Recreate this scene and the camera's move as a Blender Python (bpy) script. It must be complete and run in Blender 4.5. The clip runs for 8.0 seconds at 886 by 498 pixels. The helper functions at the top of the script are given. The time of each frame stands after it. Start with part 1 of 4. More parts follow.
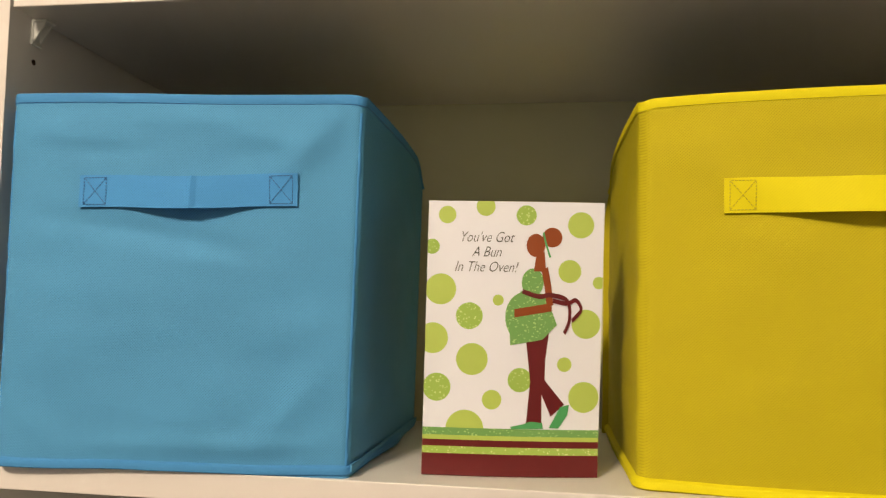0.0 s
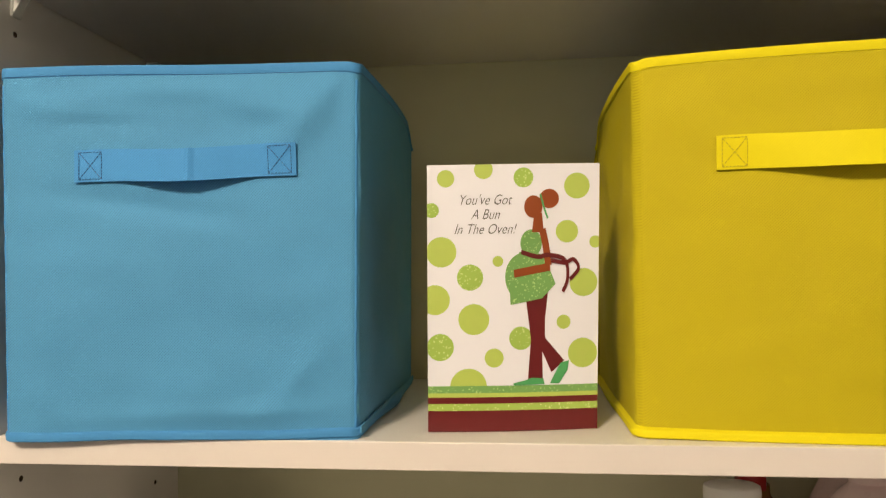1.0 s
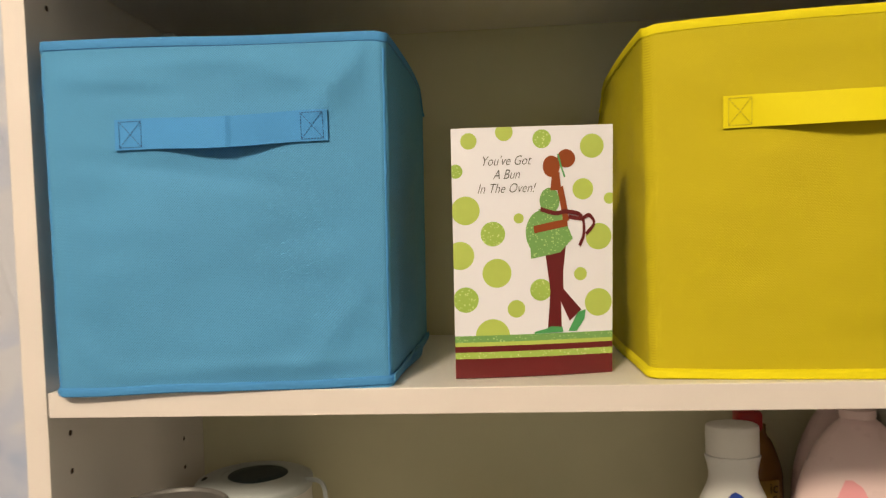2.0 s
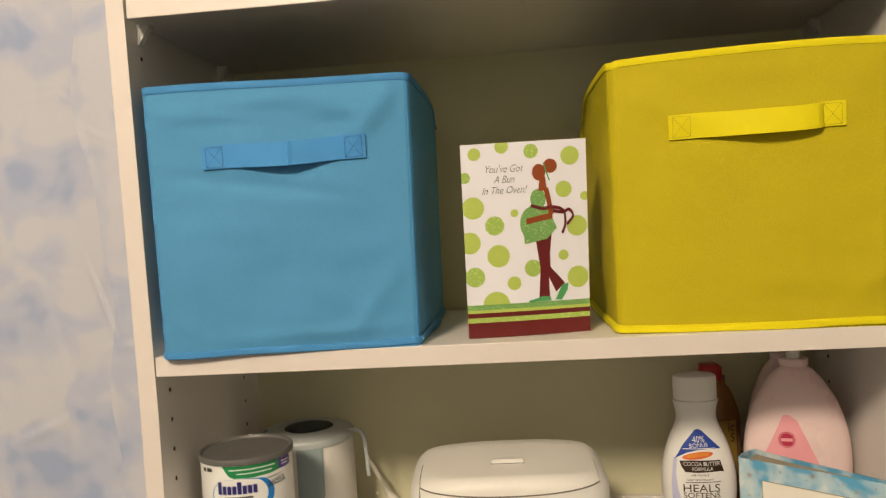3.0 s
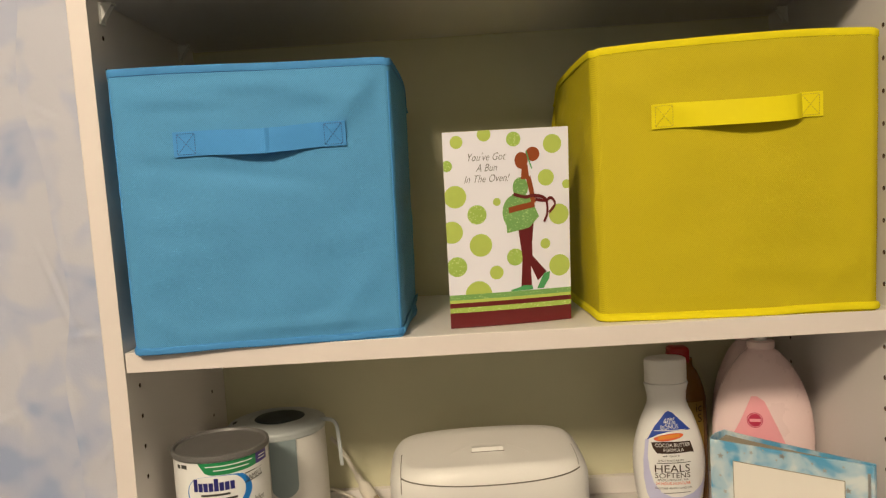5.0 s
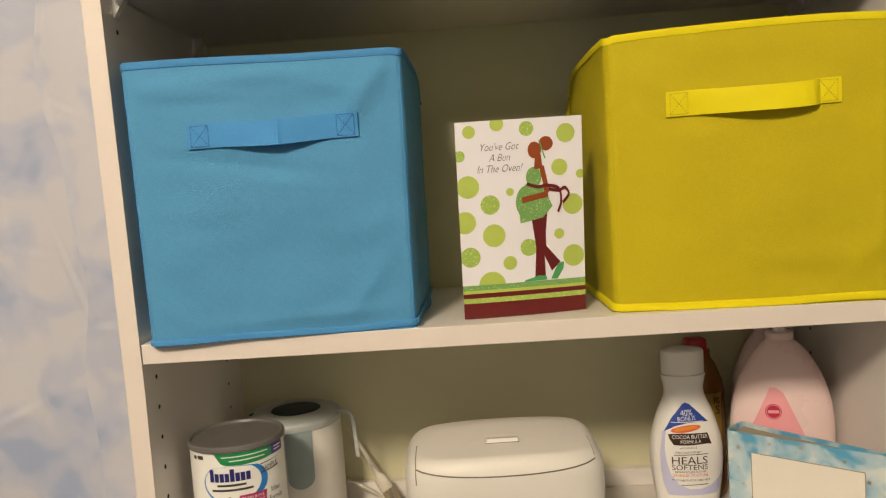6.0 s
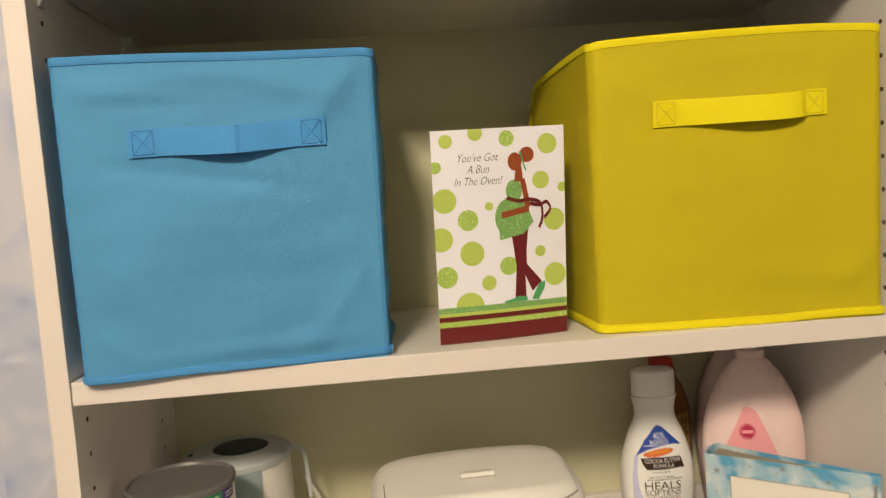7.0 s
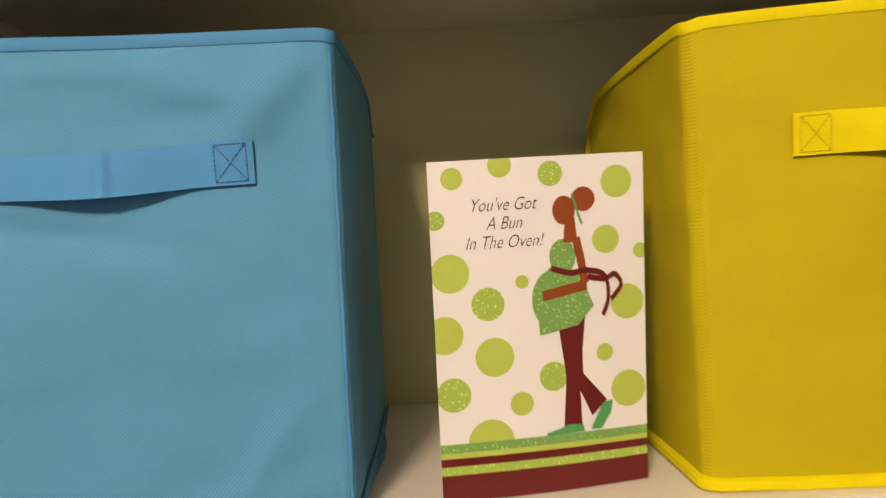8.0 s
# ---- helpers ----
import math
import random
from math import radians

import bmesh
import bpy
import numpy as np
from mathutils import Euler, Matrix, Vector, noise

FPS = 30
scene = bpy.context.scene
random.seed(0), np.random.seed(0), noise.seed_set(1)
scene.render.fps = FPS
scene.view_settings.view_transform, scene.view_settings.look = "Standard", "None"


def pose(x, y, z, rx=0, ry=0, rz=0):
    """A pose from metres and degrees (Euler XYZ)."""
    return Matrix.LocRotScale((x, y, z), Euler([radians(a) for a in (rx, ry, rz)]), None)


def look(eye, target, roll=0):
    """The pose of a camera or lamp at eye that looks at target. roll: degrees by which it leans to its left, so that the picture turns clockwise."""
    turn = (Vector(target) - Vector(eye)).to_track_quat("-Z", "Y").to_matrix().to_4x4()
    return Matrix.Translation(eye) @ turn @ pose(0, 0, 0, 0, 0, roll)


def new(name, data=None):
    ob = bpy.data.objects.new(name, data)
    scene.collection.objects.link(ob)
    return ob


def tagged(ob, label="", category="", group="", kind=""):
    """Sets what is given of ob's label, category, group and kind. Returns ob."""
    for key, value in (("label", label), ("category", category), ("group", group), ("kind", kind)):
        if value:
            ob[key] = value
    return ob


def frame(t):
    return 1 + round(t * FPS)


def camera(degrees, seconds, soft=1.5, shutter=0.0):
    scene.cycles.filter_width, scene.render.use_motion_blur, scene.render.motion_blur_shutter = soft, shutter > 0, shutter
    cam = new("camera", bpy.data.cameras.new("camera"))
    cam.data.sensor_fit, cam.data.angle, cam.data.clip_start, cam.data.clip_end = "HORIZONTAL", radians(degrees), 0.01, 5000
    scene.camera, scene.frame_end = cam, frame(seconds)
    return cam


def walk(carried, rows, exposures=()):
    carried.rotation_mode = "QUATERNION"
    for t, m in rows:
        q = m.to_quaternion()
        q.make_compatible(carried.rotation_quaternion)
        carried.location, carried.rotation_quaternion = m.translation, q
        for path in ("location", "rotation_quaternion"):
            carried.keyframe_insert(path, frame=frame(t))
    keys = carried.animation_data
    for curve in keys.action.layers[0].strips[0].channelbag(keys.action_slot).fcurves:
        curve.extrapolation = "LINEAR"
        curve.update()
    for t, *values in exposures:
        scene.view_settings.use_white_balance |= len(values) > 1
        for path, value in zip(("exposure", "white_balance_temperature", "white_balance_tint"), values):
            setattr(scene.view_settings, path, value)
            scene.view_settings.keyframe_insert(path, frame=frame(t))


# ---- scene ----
cam = camera(60.5, 8.0, soft=1.2, shutter=0.4)
PATH = [
    (0, (0.417, -0.52, 1.367), (0.126, 1.452, 1.533), 1.3),
    (0.5, (0.403, -0.525, 1.367), (0.214, 1.462, 1.501), 1.4),
    (1, (0.398, -0.532, 1.374), (0.18, 1.456, 1.418), -0.7),
    (1.5, (0.361, -0.524, 1.349), (0.18, 1.468, 1.356), -1.8),
    (1.7, (0.361, -0.53, 1.356), (0.202, 1.464, 1.344), -1.7),
    (2.8, (0.4, -0.73, 1.374), (0.173, 1.255, 1.289), -2.4),
    (3, (0.377, -0.746, 1.371), (0.185, 1.243, 1.303), -3.4),
    (3.5, (0.321, -0.764, 1.388), (0.256, 1.235, 1.352), -5.4),
    (4, (0.298, -0.763, 1.389), (0.312, 1.236, 1.317), -4.4),
    (4.5, (0.317, -0.755, 1.392), (0.337, 1.242, 1.284), -3.8),
    (4.7, (0.325, -0.745, 1.39), (0.326, 1.251, 1.266), -3.6),
    (5.8, (0.346, -0.73, 1.386), (0.245, 1.26, 1.216), -3.6),
    (6, (0.34, -0.734, 1.383), (0.252, 1.258, 1.229), -3.9),
    (6.5, (0.3, -0.728, 1.385), (0.295, 1.266, 1.229), -4.4),
    (7, (0.276, -0.67, 1.385), (0.434, 1.32, 1.258), -3.9),
    (7.5, (0.333, -0.531, 1.401), (0.365, 1.468, 1.334), -3.3),
    (8, (0.327, -0.409, 1.408), (0.352, 1.59, 1.365), -3.6),
]
walk(cam, [(t, look(eye, target, roll)) for t, eye, target, roll in PATH],
     [(0, 0.12, 6500, 10), (0.4, 0.17, 6500, 10), (1.0, 0.20, 6500, 10), (1.7, 0.16, 6500, 10), (2.8, 0.05, 6500, 10), (6.5, 0.0, 6500, 10), (7.4, 0.13, 6500, 10), (7.7, 0.12, 6600, 10), (8.0, 0.08, 7150, 14)])

# ---- light ----
world = bpy.data.worlds.new("night_room")
scene.world = world
world.use_nodes = True
world.node_tree.nodes["Background"].inputs["Color"].default_value = (1.0, 0.85, 0.7, 1)
world.node_tree.nodes["Background"].inputs["Strength"].default_value = 0.0

LAMP = (-0.19, -1.84, 2.50)
bulb = bpy.data.lights.new("ceiling_bulb", "POINT")
bulb.energy = 183
bulb.color = (1.0, 0.825, 0.60)
bulb.shadow_soft_size = 0.17
new("ceiling_bulb", bulb).location = LAMP


# ---- materials ----
def mat(name, color, rough=0.5, metal=0.0, spec=0.5, vary=0.06, scale=30.0, bump=0.0, bump_scale=200.0, trans=0.0):
    """A painted or moulded surface: colour that varies softly, fine relief, uneven gloss."""
    m = bpy.data.materials.new(name)
    m.use_nodes = True
    nt = m.node_tree
    p = nt.nodes["Principled BSDF"]
    p.inputs["Metallic"].default_value = metal
    p.inputs["Specular IOR Level"].default_value = spec
    p.inputs["Transmission Weight"].default_value = trans
    tc = nt.nodes.new("ShaderNodeTexCoord")
    n1 = nt.nodes.new("ShaderNodeTexNoise")
    n1.inputs["Scale"].default_value = scale
    n1.inputs["Detail"].default_value = 5
    nt.links.new(tc.outputs["Object"], n1.inputs["Vector"])
    ramp = nt.nodes.new("ShaderNodeMix")
    ramp.data_type = "RGBA"
    ramp.inputs["A"].default_value = (*[c * (1 - vary) for c in color], 1)
    ramp.inputs["B"].default_value = (*[min(1, c * (1 + vary)) for c in color], 1)
    nt.links.new(n1.outputs["Fac"], ramp.inputs["Factor"])
    nt.links.new(ramp.outputs["Result"], p.inputs["Base Color"])
    r = nt.nodes.new("ShaderNodeMapRange")
    r.inputs["To Min"].default_value = max(0.02, rough - 0.08)
    r.inputs["To Max"].default_value = min(1, rough + 0.08)
    nt.links.new(n1.outputs["Fac"], r.inputs["Value"])
    nt.links.new(r.outputs["Result"], p.inputs["Roughness"])
    if bump:
        n2 = nt.nodes.new("ShaderNodeTexNoise")
        n2.inputs["Scale"].default_value = bump_scale
        n2.inputs["Detail"].default_value = 3
        nt.links.new(tc.outputs["Object"], n2.inputs["Vector"])
        b = nt.nodes.new("ShaderNodeBump")
        b.inputs["Strength"].default_value = bump
        b.inputs["Distance"].default_value = 0.001
        nt.links.new(n2.outputs["Fac"], b.inputs["Height"])
        nt.links.new(b.outputs["Normal"], p.inputs["Normal"])
    return m


def math_node(nt, op, a, b=None):
    n = nt.nodes.new("ShaderNodeMath")
    n.operation = op
    for i, v in enumerate((a, b)):
        if v is None:
            continue
        if isinstance(v, (int, float)):
            n.inputs[i].default_value = v
        else:
            nt.links.new(v, n.inputs[i])
    return n.outputs[0]


def nonwoven(name, color, pitch=0.0017, strength=0.3, dark=0.88):
    """Spun-bonded fabric with its grid of tiny diagonal dimples."""
    m = mat(name, color, 0.72, vary=0.07, scale=14, spec=0.18)
    nt = m.node_tree
    p = nt.nodes["Principled BSDF"]
    tc = nt.nodes["Texture Coordinate"]
    sep = nt.nodes.new("ShaderNodeSeparateXYZ")
    nt.links.new(tc.outputs["Object"], sep.inputs[0])
    drift = nt.nodes.new("ShaderNodeTexNoise")
    drift.inputs["Scale"].default_value = 55
    drift.inputs["Detail"].default_value = 1
    nt.links.new(tc.outputs["Object"], drift.inputs["Vector"])
    flat = math_node(nt, "ADD", math_node(nt, "ADD", sep.outputs["X"], sep.outputs["Y"]), math_node(nt, "MULTIPLY", drift.outputs["Fac"], 0.0005))
    k = 2 * math.pi / pitch
    a = math_node(nt, "SINE", math_node(nt, "MULTIPLY", math_node(nt, "ADD", flat, sep.outputs["Z"]), k * 0.71))
    b = math_node(nt, "SINE", math_node(nt, "MULTIPLY", math_node(nt, "SUBTRACT", flat, sep.outputs["Z"]), k * 0.71))
    dimple = math_node(nt, "MULTIPLY", math_node(nt, "MAXIMUM", b, 0.0), math_node(nt, "ADD", math_node(nt, "MULTIPLY", a, 0.45), 0.55))
    h = math_node(nt, "MULTIPLY", dimple, -1.6)
    fine = nt.nodes.new("ShaderNodeTexNoise")
    fine.inputs["Scale"].default_value = 900
    nt.links.new(tc.outputs["Object"], fine.inputs["Vector"])
    h = math_node(nt, "ADD", h, math_node(nt, "MULTIPLY", fine.outputs["Fac"], 1.2))
    bump = nt.nodes.new("ShaderNodeBump")
    bump.inputs["Strength"].default_value = strength
    bump.inputs["Distance"].default_value = 0.00018
    nt.links.new(h, bump.inputs["Height"])
    nt.links.new(bump.outputs["Normal"], p.inputs["Normal"])
    # the colour is darker in the dimples
    mix = nt.nodes.new("ShaderNodeMix")
    mix.data_type = "RGBA"
    mix.blend_type = "MULTIPLY"
    mix.inputs["B"].default_value = (dark, dark, dark, 1)
    f = math_node(nt, "MULTIPLY", dimple, math_node(nt, "ADD", drift.outputs["Fac"], 0.4))
    nt.links.new(f, mix.inputs["Factor"])
    old = p.inputs["Base Color"].links[0].from_socket
    nt.links.new(old, mix.inputs["A"])
    nt.links.new(mix.outputs["Result"], p.inputs["Base Color"])
    return m


def cloud_print(name, blue, white, scale, lo, hi, rough=0.7, bump=0.15, deep=None, detail=2.5, pleat=None):
    """Printed summer sky: soft white clouds on blue; past a pleat the print jumps by the cloth that is folded away."""
    m = mat(name, white, rough, vary=0.02, bump=bump, bump_scale=350)
    nt = m.node_tree
    p = nt.nodes["Principled BSDF"]
    tc = nt.nodes["Texture Coordinate"]
    n = nt.nodes.new("ShaderNodeTexNoise")
    n.inputs["Scale"].default_value = scale
    n.inputs["Detail"].default_value = detail
    n.inputs["Roughness"].default_value = 0.5
    n.inputs["Distortion"].default_value = 0.35
    place = nt.nodes.new("ShaderNodeMapping")
    place.inputs["Scale"].default_value = (1.0, 1.0, 1.15)
    nt.links.new(tc.outputs["Object"], place.inputs["Vector"])
    nt.links.new(place.outputs["Vector"], n.inputs["Vector"])
    if pleat is not None:
        sep = nt.nodes.new("ShaderNodeSeparateXYZ")
        nt.links.new(tc.outputs["Object"], sep.inputs[0])
        z = sep.outputs["Z"]
        line = math_node(nt, "ADD", math_node(nt, "MULTIPLY", math_node(nt, "SINE", math_node(nt, "ADD", math_node(nt, "MULTIPLY", z, 13.0), 3.1)), 0.010),
                         math_node(nt, "MULTIPLY", math_node(nt, "SINE", math_node(nt, "MULTIPLY", z, 31.0)), 0.004))
        line = math_node(nt, "SUBTRACT", line, math_node(nt, "MULTIPLY", math_node(nt, "SUBTRACT", z, 1.2), 0.05))
        past = math_node(nt, "GREATER_THAN", math_node(nt, "SUBTRACT", sep.outputs["X"], line), pleat)
        jump = nt.nodes.new("ShaderNodeCombineXYZ")
        nt.links.new(math_node(nt, "MULTIPLY", past, 0.045), jump.inputs["X"])
        nt.links.new(math_node(nt, "MULTIPLY", past, 0.03), jump.inputs["Z"])
        nt.links.new(jump.outputs[0], place.inputs["Location"])
    ramp = nt.nodes.new("ShaderNodeValToRGB")
    ramp.color_ramp.interpolation = "EASE"
    ramp.color_ramp.elements[0].position, ramp.color_ramp.elements[1].position = lo, hi
    ramp.color_ramp.elements[0].color = (*(deep or blue), 1)
    ramp.color_ramp.elements[1].color = (*white, 1)
    e = ramp.color_ramp.elements.new((lo + hi) / 2)
    e.color = (*[(a + b) / 2 for a, b in zip(blue, white)], 1)
    nt.links.new(n.outputs["Fac"], ramp.inputs["Fac"])
    nt.links.new(ramp.outputs["Color"], p.inputs["Base Color"])
    return m


def glitter(name, color, flake):
    """Printed ink with loose glitter grains of mixed tilt."""
    m = mat(name, color, 0.35, vary=0.1, scale=300)
    nt = m.node_tree
    p = nt.nodes["Principled BSDF"]
    tc = nt.nodes["Texture Coordinate"]
    v = nt.nodes.new("ShaderNodeTexVoronoi")
    v.inputs["Scale"].default_value = 1100
    nt.links.new(tc.outputs["Object"], v.inputs["Vector"])
    sep = nt.nodes.new("ShaderNodeSeparateColor")
    nt.links.new(v.outputs["Color"], sep.inputs[0])
    pick = math_node(nt, "GREATER_THAN", sep.outputs[0], 0.93)
    mix = nt.nodes.new("ShaderNodeMix")
    mix.data_type = "RGBA"
    nt.links.new(pick, mix.inputs["Factor"])
    mix.inputs["A"].default_value = (*color, 1)
    mix.inputs["B"].default_value = (*flake, 1)
    nt.links.new(mix.outputs["Result"], p.inputs["Base Color"])
    b = nt.nodes.new("ShaderNodeBump")
    b.inputs["Strength"].default_value = 0.5
    b.inputs["Distance"].default_value = 0.0006
    nt.links.new(sep.outputs[1], b.inputs["Height"])
    nt.links.new(b.outputs["Normal"], p.inputs["Normal"])
    return m


M_WHITE = mat("white_melamine", (0.77, 0.735, 0.71), 0.42, vary=0.025, scale=9, bump=0.05, bump_scale=500)
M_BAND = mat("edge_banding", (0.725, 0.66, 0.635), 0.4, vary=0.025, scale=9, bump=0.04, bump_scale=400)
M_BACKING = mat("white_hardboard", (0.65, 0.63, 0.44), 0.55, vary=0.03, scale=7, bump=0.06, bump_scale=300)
M_EDGE = mat("raw_chipboard", (0.10, 0.06, 0.035), 0.8, vary=0.3, scale=400)
# dark grey for the unseen sheets that soak up light inside the bins
M_BOUNCE_BLOCKER = mat("bounce_blocker_grey", (0.055, 0.053, 0.05), 0.85, vary=0.1, scale=60)
M_PEG = mat("clear_plastic_peg", (0.85, 0.85, 0.83), 0.2, vary=0.03, trans=0.15)
# wall, ceiling and floor tones are chosen for the fill they bounce
M_WALL = mat("wall_paint", (0.36, 0.375, 0.39), 0.8, vary=0.03, scale=3, bump=0.1, bump_scale=150)
M_CEIL = mat("ceiling_paint", (0.52, 0.52, 0.48), 0.85, vary=0.03, scale=3, bump=0.15, bump_scale=120)
M_FLOOR = mat("bounce_floor_brown", (0.11, 0.10, 0.085), 0.45, vary=0.25, scale=5, bump=0.1, bump_scale=60)
M_CLOUDS = cloud_print("cloud_fabric", (0.395, 0.455, 0.655), (0.565, 0.578, 0.665), 12.0, 0.30, 0.585, 0.75, 0.2, (0.35, 0.42, 0.62), detail=1.6, pleat=-0.213)
M_BLUE = nonwoven("blue_fabric", (0.087, 0.306, 0.575), 0.0015, 0.55, 0.62)
M_BLUE_TRIM = nonwoven("blue_binding", (0.070, 0.290, 0.655), 0.0014, 0.35, 0.74)
M_BLUE_RIM = nonwoven("blue_rim_binding", (0.064, 0.255, 0.56), 0.0014, 0.25, 0.9)
M_BLUE_THREAD = mat("blue_thread", (0.025, 0.12, 0.33), 0.6)
M_YELLOW = nonwoven("yellow_fabric", (0.515, 0.427, 0.010), 0.0015, 0.36, 0.76)
M_YELLOW_TRIM = nonwoven("yellow_binding", (0.74, 0.64, 0.008), 0.0014, 0.2, 0.93)
M_YELLOW_THREAD = mat("yellow_thread", (0.50, 0.41, 0.01), 0.6)
M_CARD = mat("card_stock", (0.785, 0.78, 0.87), 0.34, vary=0.012, scale=60)
M_INK_LIME = mat("lime_ink", (0.43, 0.54, 0.105), 0.4, vary=0.05, scale=120)
M_INK_GREEN = mat("green_ink", (0.07, 0.33, 0.11), 0.4, vary=0.08, scale=150)
M_INK_MAROON = mat("maroon_ink", (0.118, 0.005, 0.007), 0.4, vary=0.1, scale=90)
M_INK_BROWN = mat("brown_ink", (0.26, 0.052, 0.007), 0.4, vary=0.06, scale=90)
M_INK_GREY = mat("grey_ink", (0.045, 0.045, 0.04), 0.5, vary=0.1, scale=200)
M_GLIT_LIME = glitter("lime_glitter", (0.34, 0.50, 0.09), (0.62, 0.72, 0.30))
M_GLIT_GREEN = glitter("green_glitter", (0.17, 0.36, 0.10), (0.40, 0.60, 0.22))
M_TIN = mat("grey_plastic_lid", (0.125, 0.12, 0.118), 0.42, vary=0.05, scale=40)
M_LABEL = mat("label_paper", (0.83, 0.825, 0.82), 0.35, vary=0.02, scale=80)
M_LAB_GREEN = mat("label_green", (0.015, 0.24, 0.08), 0.35, vary=0.05)
M_LAB_PURPLE = mat("label_purple", (0.07, 0.04, 0.28), 0.35, vary=0.05)
M_LAB_BLUE = mat("label_blue", (0.01, 0.20, 0.62), 0.35, vary=0.05)
M_LAB_NAVY = mat("label_navy", (0.02, 0.02, 0.16), 0.35, vary=0.05)
M_LAB_ORANGE = mat("label_orange", (0.75, 0.27, 0.03), 0.35, vary=0.08)
M_LAB_MAGENTA = mat("label_magenta", (0.42, 0.02, 0.13), 0.35, vary=0.05)
M_LAB_RED = mat("label_vermilion", (0.75, 0.14, 0.05), 0.35, vary=0.05)
M_LAB_BROWN = mat("label_dark_brown", (0.035, 0.015, 0.008), 0.35, vary=0.05)
M_LAB_LILAC = mat("label_lilac", (0.55, 0.56, 0.80), 0.35, vary=0.04)
M_LAB_DEEPBLUE = mat("label_royal_blue", (0.015, 0.06, 0.38), 0.35, vary=0.05)
M_PLASTIC = mat("white_plastic", (0.74, 0.725, 0.70), 0.43, vary=0.015, scale=20)
M_PLASTIC_COOL = mat("milky_plastic", (0.45, 0.49, 0.50), 0.3, vary=0.02, scale=20)
M_WINDOW = mat("grey_blue_window", (0.27, 0.34, 0.36), 0.2, vary=0.03, scale=20)
M_DARK = mat("smoked_plastic", (0.035, 0.05, 0.06), 0.5, spec=0.2, vary=0.1, scale=50)
M_SEAM = mat("seam_gap", (0.16, 0.14, 0.12), 0.8)
M_CREAM = mat("cream_bottle", (0.83, 0.825, 0.82), 0.3, vary=0.015, scale=20)
M_CAP = mat("white_cap", (0.84, 0.825, 0.80), 0.4, vary=0.02, scale=60)
M_PINK = mat("pink_bottle", (0.86, 0.665, 0.665), 0.28, vary=0.02, scale=20)
M_PINK_TRI = mat("deep_pink_label", (0.86, 0.38, 0.43), 0.35, vary=0.04)
M_PINK_RED = mat("crimson_seal", (0.50, 0.02, 0.07), 0.35, vary=0.05)
M_AMBER = mat("amber_bottle", (0.26, 0.115, 0.025), 0.2, vary=0.1)
M_REDCAP = mat("red_cap", (0.42, 0.012, 0.012), 0.35, vary=0.08)
M_YELLOW_INK = mat("yellow_label", (0.42, 0.27, 0.05), 0.4, vary=0.05)
M_SKY = cloud_print("sky_album_print", (0.17, 0.44, 0.63), (0.66, 0.72, 0.74), 30, 0.38, 0.64, 0.3, 0.03, (0.10, 0.36, 0.60))
M_PAGES = mat("album_pages", (0.33, 0.29, 0.23), 0.7, vary=0.12, scale=120)
M_SILVER = mat("silver_foil", (0.45, 0.45, 0.45), 0.3, metal=0.6, vary=0.1)
M_PAPER = mat("blank_paper", (0.80, 0.76, 0.70), 0.6, vary=0.02, scale=40)
M_STAR = mat("yellow_enamel", (0.72, 0.57, 0.008), 0.5, spec=0.25, vary=0.04, scale=30)
M_BULB = mat("frosted_bulb", (0.85, 0.78, 0.70), 0.25, vary=0.02)
M_CORD = mat("white_cord", (0.62, 0.58, 0.51), 0.45, vary=0.04)
M_BRASS = mat("plug_prong", (0.45, 0.38, 0.28), 0.35, metal=0.9, vary=0.1)
M_TEAL = mat("teal_plastic", (0.12, 0.42, 0.46), 0.25, vary=0.15, scale=60)
M_BLUSH = mat("blush_plastic", (0.66, 0.50, 0.46), 0.35, vary=0.06, scale=60)
M_MINT = mat("mint_plastic", (0.30, 0.55, 0.46), 0.3, vary=0.08, scale=60)


# ---- mesh helpers ----
def part(name, bm, material, parent=None, label="", smooth=True):
    me = bpy.data.meshes.new(name)
    bmesh.ops.recalc_face_normals(bm, faces=bm.faces)
    bm.to_mesh(me)
    bm.free()
    if smooth:
        me.shade_smooth()
        me.set_sharp_from_angle(angle=radians(38))
    me.materials.append(material)
    ob = new(name, me)
    ob.parent = parent
    return tagged(ob, label)


def thing(name, label, category, m=None, group="", kind=""):
    ob = new(name)
    ob.empty_display_size = 0.05
    if m is not None:
        ob.matrix_basis = m
    return tagged(ob, label, category, group, kind)


def box(x0, x1, y0, y1, z0, z1, bevel=0.0, seg=2, bm=None):
    bm = bm or bmesh.new()
    geo = bmesh.ops.create_cube(bm, size=1, matrix=Matrix.Translation(((x0 + x1) / 2, (y0 + y1) / 2, (z0 + z1) / 2)) @ Matrix.Diagonal((x1 - x0, y1 - y0, z1 - z0, 1)))
    if bevel:
        edges = list({e for v in geo["verts"] for e in v.link_edges})
        bmesh.ops.bevel(bm, geom=edges, offset=bevel, segments=seg, profile=0.5, affect="EDGES")
    return bm


